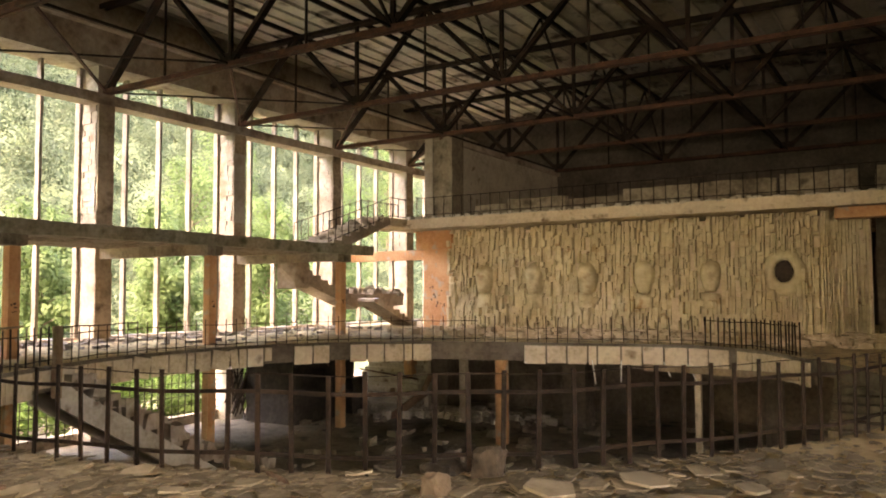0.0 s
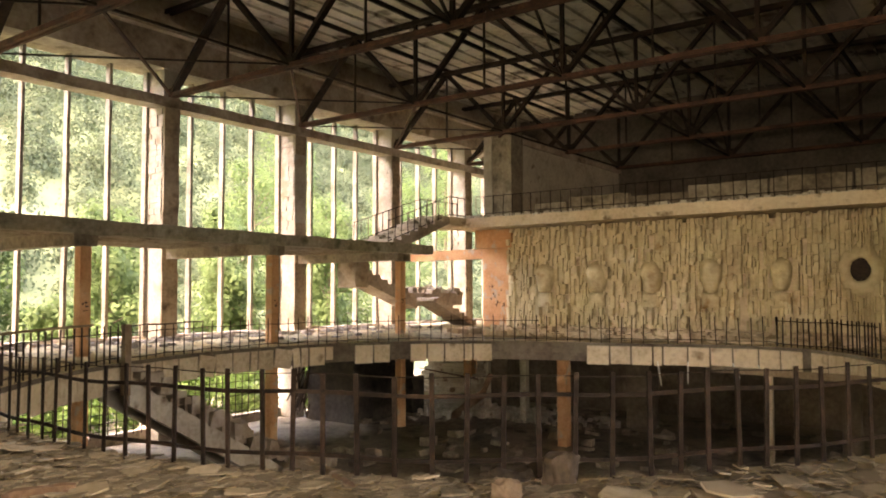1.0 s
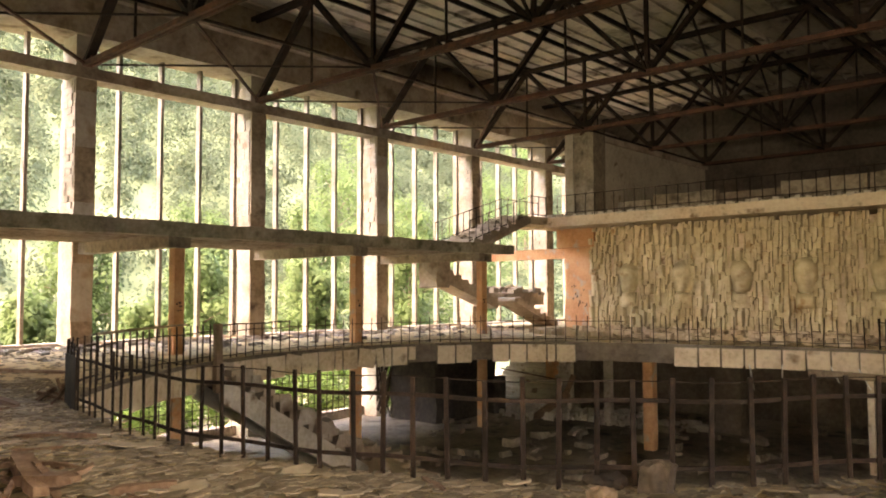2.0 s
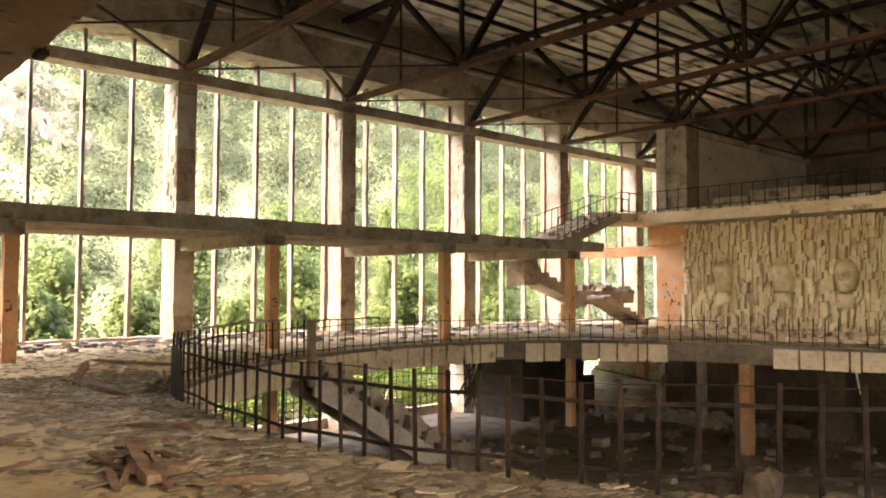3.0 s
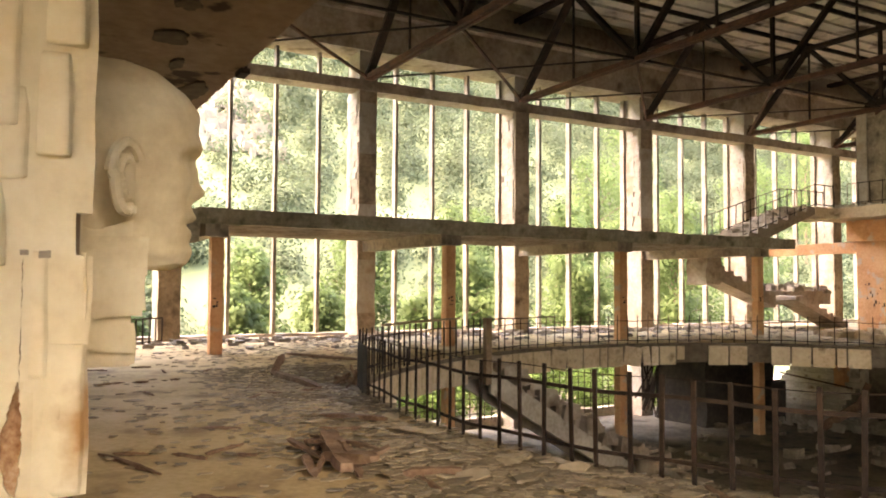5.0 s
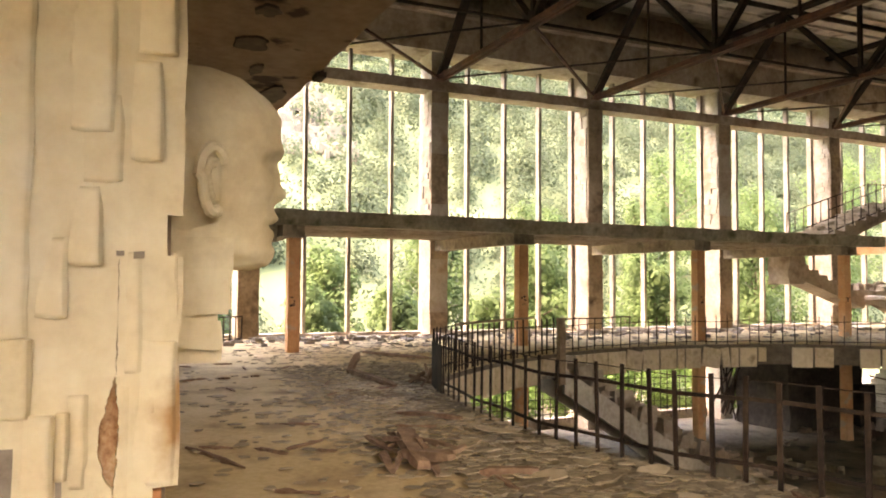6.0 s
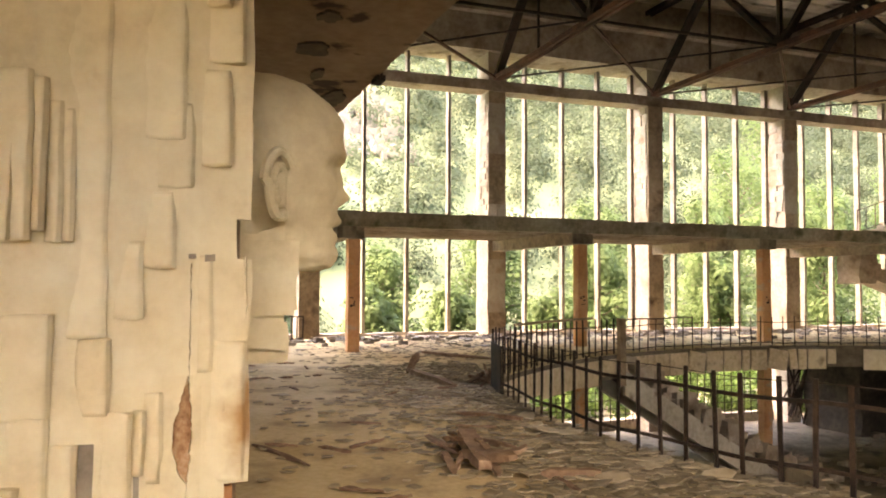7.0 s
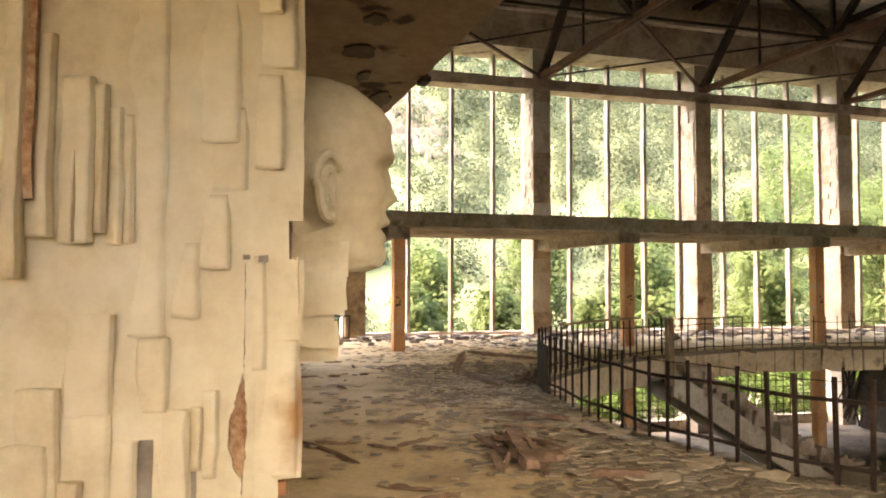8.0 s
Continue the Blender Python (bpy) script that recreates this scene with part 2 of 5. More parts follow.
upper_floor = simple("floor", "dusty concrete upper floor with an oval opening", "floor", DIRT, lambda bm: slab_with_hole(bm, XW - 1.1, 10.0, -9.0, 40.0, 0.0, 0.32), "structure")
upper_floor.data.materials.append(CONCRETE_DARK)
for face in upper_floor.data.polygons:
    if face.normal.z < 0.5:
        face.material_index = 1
simple("lower_floor", "dirty concrete floor of the lower storey", "floor", LOWER, lambda bm: rough_box(bm, (-23.1, -9, ZL - 0.3), (10, 40, ZL), (30, 30, 1), 0.05), "structure")

# ---- window wall ----
PIER_Y = [Y0 + BAY * k for k in range(-2, 6)]


def pier(k, y):
    th = thing("pier", "tall concrete pier with peeling plaster and exposed block courses", "pier", "piers of the window wall")
    x0, x1, hw = XW - (0.92 if k < 3 else 1.1), XW, 0.31
    bm = bmesh.new()
    rough_box(bm, (x0, y - hw, ZL), (x1, y + hw, 9.2), (3, 2, 40), 0.035, k)
    part("shaft", bm, PLASTER, th)
    # bare concrete skin on the room side, broken off in places
    z = 0.0
    while z < 7.8:
        h = rng(0.5, 1.7)
        if random.random() < 0.86:
            bm = bmesh.new()
            rough_box(bm, (x1 - 0.01, y - hw + 0.01, z), (x1 + rng(0.02, 0.05), y + hw - rng(0.0, 0.03), min(z + h, 7.85)), (1, 2, 3), 0.012, k + z)
            part("room_face", bm, PIER_FACE, th, "stained bare concrete face")
        z += h
    # block courses on the side facing along the hall
    bm = bmesh.new()
    for i in range(19):
        z = 4.0 + i * 0.2
        xx = x0 + 0.02
        while xx < x1 - 0.1:
            w = min(rng(0.3, 0.45), x1 - 0.03 - xx)
            if random.random() < 0.75:
                box(bm, (xx + w / 2, y - hw - 0.012 + rng(-0.008, 0.008), z + 0.1), (w - 0.014, 0.05, 0.188))
            xx += w
    part("block_facing", bm, PLASTER, th, "rows of uneven plastered blocks", kind="stuff")
    return th


for k, y in enumerate(PIER_Y):
    pier(k, y)


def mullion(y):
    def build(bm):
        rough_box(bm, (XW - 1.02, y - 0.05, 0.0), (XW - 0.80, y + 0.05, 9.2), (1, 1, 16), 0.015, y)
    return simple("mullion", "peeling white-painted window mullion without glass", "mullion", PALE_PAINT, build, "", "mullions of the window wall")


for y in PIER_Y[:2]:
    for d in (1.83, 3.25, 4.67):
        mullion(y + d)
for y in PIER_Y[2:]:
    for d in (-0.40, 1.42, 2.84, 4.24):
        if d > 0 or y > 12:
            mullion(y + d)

YA, YZ = PIER_Y[0] - 4, 40.0
simple("tie_beam", "long concrete tie beam across the window piers", "beam", EAVES, lambda bm: rough_box(bm, (XW - 0.62, YA, 7.86), (XW + 0.06, YZ, 8.2), (1, 60, 1), 0.025), "structure")
simple("eaves_beam", "deep dark concrete eaves beam over the windows", "beam", EAVES, lambda bm: rough_box(bm, (XW - 1.3, YA, 9.14), (XW + 0.15, YZ, 10.7), (2, 60, 2), 0.02), "structure")
simple("eaves_ledge", "thin stained concrete ledge on the eaves beam", "ledge", EAVES, lambda bm: rough_box(bm, (XW + 0.16, YA, 10.3), (XW + 0.45, YZ, 10.62), (1, 60, 1), 0.03), "structure")
simple("wall_upper_west", "concrete wall strip between eaves beam and roof", "wall", EAVES, lambda bm: box(bm, (XW - 0.9, (YA + YZ) / 2, 11.2), (0.5, YZ - YA, 1.2)), "structure")
simple("window_sill", "low broken concrete sill under the windows", "sill", EAVES, lambda bm: rough_box(bm, (XW - 1.05, YA, 0.0), (XW - 0.7, YZ, 0.09), (1, 90, 1), 0.06), "structure")

# ---- gallery on orange columns ----
simple("gallery_slab", "mossy concrete gallery slab carried by columns", "gallery", MOSSY, lambda bm: rough_box(bm, (XW + 0.05, 3.0, ZG - 0.22), (XC + 0.62, 23.2, ZG), (3, 60, 1), 0.03), "structure")
simple("gallery_edge_beam", "worn concrete beam along the gallery edge", "beam", MOSSY, lambda bm: rough_box(bm, (XC + 0.30, 3.0, ZG - 0.35), (XC + 0.60, 23.2, ZG - 0.215), (1, 60, 2), 0.03), "structure")


def gallery_rib(y):
    return simple("gallery_rib", "concrete cross rib under the gallery slab", "beam", CONCRETE, lambda bm: rough_box(bm, (XW + 0.02, y - 0.16, ZG - 0.62), (XC + 0.5, y + 0.16, ZG - 0.23), (8, 1, 1), 0.02, y), "", "ribs under the gallery")


COL_Y = [3.6, 9.75, 15.8, 22.0]
for y in PIER_Y[1:5]:
    gallery_rib(y)
for i in range(9):
    x = XW + 0.45 + 0.5 * i
    simple("gallery_joist", "long shallow rib on the gallery underside", "joist", EAVES, lambda bm: rough_box(bm, (x, 3.05, ZG - 0.31), (x + 0.12, 23.1, ZG - 0.215), (1, 40, 1), 0.015, i), "", "joists under the gallery")


def orange_column(y, z0):
    th = thing("column", "square orange-painted column carrying the gallery", "column", "orange gallery columns")
    bm = bmesh.new()
    rough_box(bm, (XC - 0.13, y - 0.14, z0), (XC + 0.13, y + 0.14, ZG - 0.45), (2, 2, 24), 0.014, y)
    part("shaft", bm, ORANGE, th)
    bm = bmesh.new()
    rough_box(bm, (XC - 0.2, y - 0.2, ZG - 0.62), (XC + 0.31, y + 0.2, ZG - 0.225), (2, 2, 2), 0.02, y)
    part("cap", bm, CONCRETE, th, "crumbling concrete cap")
    bm = bmesh.new()
    for i in range(5):
        box(bm, (XC + 0.138, y + rng(-0.08, 0.06), 1.2 + rng(-0.12, 0.12)), (0.006, rng(0.03, 0.09), rng(0.02, 0.06)))
    part("scrawl", bm, PAINT_AND_SHADE, th, "dark scrawled marks")
    return th


for y in COL_Y:
    orange_column(y, ZL)

# ---- far relief wall, pier and balcony ----
simple("wall_north", "backing wall of the far relief", "wall", FASCIA, lambda bm: box(bm, (-8.2, YM + 0.25, 2.02), (15.8, 0.5, 4.04)), "structure")
simple("corner_pier", "large concrete corner pier rising to the roof truss", "pier", CONCRETE, lambda bm: rough_box(bm, (-17.4, 28.0, 3.9), (-16.1, 29.0, 8.55), (2, 2, 10), 0.03))
simple("corner_pier_strip", "pale plaster strip on the corner pier", "plaster", PLASTER, lambda bm: rough_box(bm, (-17.46, 27.95, 4.9), (-17.05, 28.3, 8.5), (1, 1, 8), 0.02))


def orange_portal():
    th = thing("portal", "orange-painted portal pier with scrawled marks and a beam", "pier")
    bm = bmesh.new()
    rough_box(bm, (-17.5, 27.9, 0), (-16.15, 29.0, 3.9), (3, 2, 8), 0.02)
    part("post", bm, ORANGE, th)
    bm = bmesh.new()
    rough_box(bm, (-21.9, 28.0, 2.98), (-17.5, 28.5, 3.4), (6, 1, 1), 0.02)
    part("beam", bm, ORANGE, th)
    bm = bmesh.new()
    rough_box(bm, (-17.7, 27.6, 3.4), (-15.9, 28.4, 4.2), (3, 1, 2), 0.02)
    part("head_block", bm, ORANGE, th)
    for i in range(12):
        bm = bmesh.new()
        box(bm, (-17.15 + 0.065 * i, 27.885, rng(0.9, 1.8)), (rng(0.03, 0.055), 0.02, rng(0.04, 0.14)))
        part("scrawl", bm, PAINT_AND_SHADE, th, "dark scrawled mark")
    bm = bmesh.new()
    rough_box(bm, (-17.5, 27.9, ZL), (-16.3, 29.0, -0.33), (2, 2, 4), 0.03)
    part("foot", bm, CONCRETE_DARK, th, "dark bare concrete foot")


orange_portal()
YB = 25.9
simple("balcony_slab", "cracked cream concrete balcony slab over the relief wall", "balcony", FASCIA, lambda bm: rough_box(bm, (-18.4, YB, 4.22), (6.0, 40, ZB), (50, 3, 1), 0.035), "structure")
simple("balcony_lip", "projecting lower lip of the balcony edge", "ledge", FASCIA, lambda bm: rough_box(bm, (-18.4, YB - 0.12, 4.14), (6.0, YB + 0.4, 4.3), (60, 1, 1), 0.02), "structure")
simple("balcony_rubble", "crumbled plaster and rubble along the balcony edge", "rubble", PALE_PLASTER, lambda bm: [rough_box(bm, (x, YB + rng(0.0, 0.5), ZB - 0.03), (x + rng(0.06, 0.28), YB + rng(0.5, 0.7), ZB + max(0.0, rng(-0.02, 0.13) + 0.06 * noise.noise(Vector((x * 0.9, 0, 0))))), (2, 1, 1), 0.07, x * 3) for x in np.arange(-17.5, 3, 0.1)], "stuff")


def parapet(x0, x1, h):
    return simple("parapet_block", "low whitish broken parapet wall on the balcony", "parapet", CONCRETE, lambda bm: rough_box(bm, (x0, YB + 1.5, ZB - 0.01), (x1, YB + 1.75, ZB + h), (6, 1, 2), 0.05, x0), "", "parapet walls of the balcony")


for x0, x1, h in ((-14.6, -13.2, 0.55), (-13.1, -10.6, 0.72), (-8.3, -5.6, 0.8), (-5.5, -3.0, 0.82), (-2.9, -0.6, 0.9), (-0.1, 0.6, 0.95), (0.9, 1.6, 0.7)):
    parapet(x0, x1, h)
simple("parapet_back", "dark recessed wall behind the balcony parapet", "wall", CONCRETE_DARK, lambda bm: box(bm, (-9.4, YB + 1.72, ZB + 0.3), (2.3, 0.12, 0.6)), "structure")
simple("wall_side_north", "dim plastered side wall behind the corner pier", "wall", PALE_PLASTER, lambda bm: rough_box(bm, (-16.8, 29.0, ZB), (-16.4, 40, 8.2), (1, 12, 4), 0.02), "structure")
simple("side_cornice", "concrete cornice on the dim side wall", "ledge", EAVES, lambda bm: rough_box(bm, (-16.9, 29.0, 8.05), (-16.25, 40, 8.35), (1, 12, 2), 0.03), "structure")

# ---- near relief wall, its end panel and soffit ----
XN = -3.75
simple("wall_south", "backing wall of the near relief", "wall", BACKING, lambda bm: box(bm, (-10.0, YN - 0.3, 2.2), (12.3, 0.6, 4.4)), "structure")
simple("wall_south_return", "backing of the relief at the wall's end", "wall", RELIEF, lambda bm: box(bm, (XN - 0.2, -4.6, 2.6), (0.3, 8.3, 5.2)), "structure")
# its unseen reach over the camera is added to shade the relief's top
simple("near_balcony_slab", "peeling concrete underside of the near balcony", "balcony", SOFFIT, lambda bm: rough_box(bm, (-16.5, -9, 4.40), (4.5, 2.0, 4.8), (60, 8, 1), 0.03), "structure")

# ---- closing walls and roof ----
# the wall's low colour stands in for the dimness at the far end
simple("wall_back_north", "far end wall of the hall, coloured dark for shade", "wall", SHADE_WALL, lambda bm: box(bm, (-6.5, 40.3, 4), (34, 0.6, 16)), "structure")
def south_wall(bm):
    for x0, x1, z0, z1 in ((-23.5, 2.8, -4, 12), (9.6, 10.5, -4, 12), (2.8, 9.6, -4, 0.9), (2.8, 9.6, 2.6, 12)):
        box(bm, ((x0 + x1) / 2, -9.3, (z0 + z1) / 2), (x1 - x0, 0.6, z1 - z0))


# out of view; the opening is added where the south lamp shines in
simple("wall_back_south", "unseen end wall, its opening added for a fill lamp", "wall", CONCRETE, south_wall, "structure")


def east_wall(bm):
    x = 10.2
    for y0, y1, z0, z1 in ((-9, -8, ZL, 12), (0.5, 2, -0.9, 12), (7, 40, -0.9, 12), (2, 7, -0.9, 6.2), (2, 7, 7.8, 12), (0.5, 5.5, ZL, -0.9), (17.5, 40, ZL, -0.9), (5.5, 17.5, ZL, -2.9), (-8, 0.5, ZL, 4.6), (-8, 0.5, 6.2, 12)):
        box(bm, (x, (y0 + y1) / 2, (z0 + z1) / 2), (0.4, y1 - y0, z1 - z0))


# out of view; its openings are added to suit the three east lamps
simple("wall_east", "unseen concrete side wall, its openings added for fill lamps", "wall", CONCRETE, east_wall, "structure")


def roof_deck(bm):
    box(bm, (-6.5, 15.5, 11.95), (35, 51, 0.12))
    for i, x in enumerate(np.arange(-23.5, 10.2, 0.75)):
        y = -9.5
        while y < 40:
            L = min(6.0, 40.5 - y)
            dz = rng(-0.03, 0.03)
            box(bm, (x + 0.36, y + L / 2, 11.82 + dz), (0.70, L - 0.03, 0.10))
            box(bm, (x + 0.36 + 0.33, y + L / 2, 11.74 + dz), (0.06, L - 0.03, 0.10))
            y += L


simple("ceiling", "ribbed pale roof deck boards, stained and loose", "ceiling", DECK, roof_deck, "structure")

# ---- steel roof ----
NODES = [XW + 5.9 * i for i in range(6)]
ZBOT, ZTOP = 8.28, 11.25


def truss(y):
    th = thing("roof_truss", "rusty brown steel roof truss of riveted angles", "truss", "roof trusses")
    bm = bmesh.new()
    for s in (-0.09, 0.09):
        bar(bm, (XW - 0.3, y + s, ZBOT), (9.9, y + s, ZBOT), 0.10, 0.15)
    part("bottom_chord", bm, RUST, th)
    bm = bmesh.new()
    for s in (-0.1, 0.1):
        bar(bm, (XW - 0.3, y + s, ZTOP), (9.9, y + s, ZTOP), 0.09, 0.16)
    part("top_chord", bm, IRON, th)
    for i, x in enumerate(NODES):
        if i:
            bm = bmesh.new()
            bar(bm, (x, y, ZBOT), (x, y, ZTOP), 0.12)
            part("vertical", bm, IRON, th)
        if i < 5:
            xm = x + 2.95
            w = 0.26 if i == 0 else 0.2
            for a in (x, x + 5.9):
                bm = bmesh.new()
                bar(bm, (a, y, ZBOT), (xm, y, ZTOP), w, 0.14)
                part("diagonal", bm, IRON, th)
            bm = bmesh.new()
            bar(bm, (xm, y, ZBOT), (xm, y, ZTOP), 0.06)
            part("hanger", bm, IRON, th)
        bm = bmesh.new()
        box(bm, (x, y, ZBOT + 0.16), (0.62, 0.03, 0.46))
        box(bm, (x, y, ZBOT + 0.12), (0.34, 0.24, 0.22))
        part("gusset_plate", bm, RUST if i == 0 else IRON, th)
    return th


for y in PIER_Y:
    truss(y)


def brace(name, p, q, w, mat, label, group):
    bm = bmesh.new()
    bar(bm, p, q, w)
    return tagged(part(name, bm, mat), label, "brace", group)


for k in range(len(PIER_Y) - 1):
    ya, yb = PIER_Y[k], PIER_Y[k + 1]
    # crossed bracing between the first two lines of joints
    brace("plan_brace", (NODES[0], ya, ZBOT), (NODES[1], yb, ZBOT + 0.05), 0.05, IRON, "thin dark steel brace in the plane of the bottom chords", "plan braces")
    brace("plan_brace", (NODES[0], yb, ZBOT), (NODES[1], ya, ZBOT - 0.05), 0.075, RUST, "rusty steel brace in the plane of the bottom chords", "plan braces")
    for i in range(1, 6):
        x = NODES[i]
        brace("tie_rod", (x, ya, ZBOT + 0.02), (x, yb, ZBOT + 0.02), 0.07, IRON, "dark steel tie between roof trusses", "truss ties")
        if i in (2, 4):
            brace("sway_brace", (x, ya, ZBOT), (x, (ya + yb) / 2, ZTOP), 0.07, IRON, "slanting steel sway brace between trusses", "sway braces")
            brace("sway_brace", (x, yb, ZBOT), (x, (ya + yb) / 2, ZTOP), 0.07, IRON, "slanting steel sway brace between trusses", "sway braces")
for i, x in enumerate(np.arange(XW + 2.95, 9.9, 2.95)):
    def purlin_build(bm, x=x):
        bar(bm, (x, -9, ZTOP + 0.16), (x, 40, ZTOP + 0.16), 0.09, 0.16)
    simple("purlin", "dark steel purlin under the roof deck", "purlin", IRON, purlin_build, "", "roof purlins")

# ---- railings round the opening ----
def nearest_s(x, y):
    return min(range(len(RIM)), key=lambda i: (RIM[i].x - x) ** 2 + (RIM[i].y - y) ** 2) * 1.0


def s_of(x, y):
    return RIM_LEN[int(nearest_s(x, y))]


def sweep(bm, pts, w, h):
    """One bent bar of section w x h along a line of points."""
    rings = []
    for i, p in enumerate(pts):
        d = pts[min(i + 1, len(pts) - 1)] - pts[max(i - 1, 0)]
        side = Vector((-d.y, d.x, 0)).normalized()
        rings.append([bm.verts.new(p + side * a * w / 2 + Vector((0, 0, b * h / 2))) for a, b in ((-1, -1), (1, -1), (1, 1), (-1, 1))])
    for a, b in zip(rings, rings[1:]):
        for i in range(4):
            bm.faces.new((a[i], a[(i + 1) % 4], b[(i + 1) % 4], b[i]))
    bm.faces.new(rings[0][::-1])
    bm.faces.new(rings[-1])
    bmesh.ops.recalc_face_normals(bm, faces=bm.faces[:])


def railing(label, s0, s1, step, height, post, bars, mat, out=0.1, lean=0.02, drop=0.06, cap=None, skip=0.0):
    """Posts along the opening's edge between two lengths, with bars bent along it."""
    th = thing("railing", label, "railing")
    if s1 < s0:
        s1 += RIM_TOTAL
    n = max(1, int((s1 - s0) / step))
    for i in range(n + 1):
        if random.random() < skip:
            continue
        p, t = rim_at(s0 + i * step + rng(-0.02, 0.02))
        nrm = Vector((-t.y, t.x))          # towards the opening
        a = p - nrm * out
        h = height * rng(0.97, 1.03)
        tip = Vector((a.x, a.y, h)) + Vector((rng(-lean, lean), rng(-lean, lean), 0))
        bm = bmesh.new()
        ang = math.atan2(t.y, t.x)
        foot = Vector((a.x, a.y, -drop))
        d = tip - foot
        rot = d.to_track_quat("Z", "Y").to_matrix()
        box(bm, (foot + tip) / 2, (post[0], post[1], d.length), Matrix.Rotation(ang, 3, "Z") @ Matrix.Rotation(rng(-lean, lean), 3, "Y"), min(post) * 0.15)
        part("post", bm, mat, th)
    for z, w, a0, a1 in bars:
        bm = bmesh.new()
        m = max(2, int((s1 - s0) * (a1 - a0) / 0.35))
        line = []
        for i in range(m + 1):
            p, t = rim_at(s0 + (s1 - s0) * (a0 + (a1 - a0) * i / m))
            q = p - Vector((-t.y, t.x)) * (out - 0.02)
            line.append(Vector((q.x, q.y, z + 0.012 * math.sin(i * 1.3))))
        sweep(bm, line, w * 0.5, w)
        part("bar", bm, mat, th)
    if cap:
        bm = bmesh.new()
        z, w, a0, a1 = cap
        m = max(2, int((s1 - s0) * (a1 - a0) / 0.3))
        line = []
        for i in range(m + 1):
            p, t = rim_at(s0 + (s1 - s0) * (a0 + (a1 - a0) * i / m))
            q = p - Vector((-t.y, t.x)) * out
            line.append(Vector((q.x, q.y, z)))
        sweep(bm, line, w, 0.04)
        part("handrail", bm, BACKING, th, "worn brown handrail")
    return th


S_TIP, S_RIGHT = s_of(-12.2, 5.6), s_of(0.95, 10.6)
S_FAR_R, S_FAR_M, S_FAR_L, S_CORNER = s_of(-1.5, 19.4), s_of(-4.4, 22.3), s_of(-9.0, 21.3), s_of(-15.0, 9.6)
railing("dark iron railing of flat posts with two bent bars", S_TIP, S_RIGHT, 0.295, 0.86, (0.042, 0.02), [(0.69, 0.034, 0, 1), (0.17, 0.034, 0, 1), (0.84, 0.008, 0, 1)], IRON, lean=0.025)
railing("dark iron railing with leaning posts on the far edge", S_FAR_R, S_FAR_M, 0.2, 0.8, (0.03, 0.03), [(0.70, 0.025, 0, 1), (0.08, 0.025, 0, 1)], IRON, lean=0.05)
railing("bare iron railing posts without a top bar", S_FAR_M, S_FAR_L, 0.33, 0.8, (0.025, 0.025), [(0.12, 0.02, 0, 1)], IRON, lean=0.06, skip=0.04)
railing("thin iron railing along the far edge", S_FAR_L, S_CORNER, 0.33, 0.8, (0.022, 0.022), [(0.64, 0.02, 0.12, 1), (0.08, 0.02, 0, 1), (0.79, 0.03, 0.82, 1)], IRON, lean=0.03)
railing("iron railing with a worn handrail on the curved edge", S_CORNER, S_TIP, 0.27, 0.84, (0.03, 0.03), [(0.66, 0.022, 0, 1), (0.10, 0.022, 0, 1)], IRON, lean=0.03, cap=(0.86, 0.07, 0.25, 1.0))
simple("newel_post", "square stained brown newel post at the stair head", "post", BACKING, lambda bm: rough_box(bm, (-14.72, 9.22, -0.7), (-14.57, 9.37, 0.84), (1, 1, 6), 0.02))

bm = bmesh.new()
plate_line = [rim_at(s_of(-10.4, 4.35) + 0.2 * k) for k in range(6)]
sweep(bm, [Vector((p.x + 0.13 * t.y, p.y - 0.13 * t.x, 0.36)) for p, t in plate_line], 0.015, 0.72)
tagged(part("railing_sheet", bm, IRON), "rusty brown sheet fixed behind the railing's bend", "sheet")

# ---- facing slabs round the opening ----
def fascia():
    th = thing("fascia", "cream stone facing slabs under the opening's edge, several missing", "facing")
    bm = bmesh.new()
    m = 150
    s0, s1 = s_of(-1.15, 19.0), s_of(-10.8, 4.5) + (RIM_TOTAL if s_of(-10.8, 4.5) < s_of(-1.15, 19.0) else 0)
    line = []
    for i in range(m + 1):
        p, t = rim_at(s0 + (s1 - s0) * i / m)
        q = p - Vector((-t.y, t.x)) * 0.16
        line.append(Vector((q.x, q.y, -0.44)))
    sweep(bm, line, 0.2, 0.26)
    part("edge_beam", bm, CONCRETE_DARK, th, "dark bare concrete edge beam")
    s = s0
    while s < s1:
        w = random.choice((0.28, 0.55, 0.62, 0.7))
        p, t = rim_at(s + w / 2)
        gap = 0.1
        if -12.4 < p.x < -9.3 and p.y > 15:
            gap = 0.93
        elif p.x < -13.6 and p.y > 16.5:
            gap = 0.22
        if random.random() > gap:
            nrm = Vector((-t.y, t.x))
            c = p + nrm * 0.03
            h = 0.56 * (rng(0.94, 1.0) if random.random() < 0.8 else rng(0.6, 0.9))
            bm = bmesh.new()
            tilt = rng(-0.015, 0.015) if random.random() < 0.93 else rng(-0.3, 0.3)
            box(bm, (c.x, c.y, -0.09 - h / 2), (w - 0.05, 0.045, h), Matrix.Rotation(math.atan2(t.y, t.x), 3, "Z") @ Matrix.Rotation(tilt, 3, "Y"), 0.008)
            part("facing_slab", bm, FASCIA, th)
        s += w
    return th


fascia()
simple("fallen_channel", "long bent metal channel hanging below the far edge", "channel", BACKING, lambda bm: bar(bm, (-5.9, 22.0, -0.66), (-1.35, 18.8, -0.42), 0.07, 0.17))
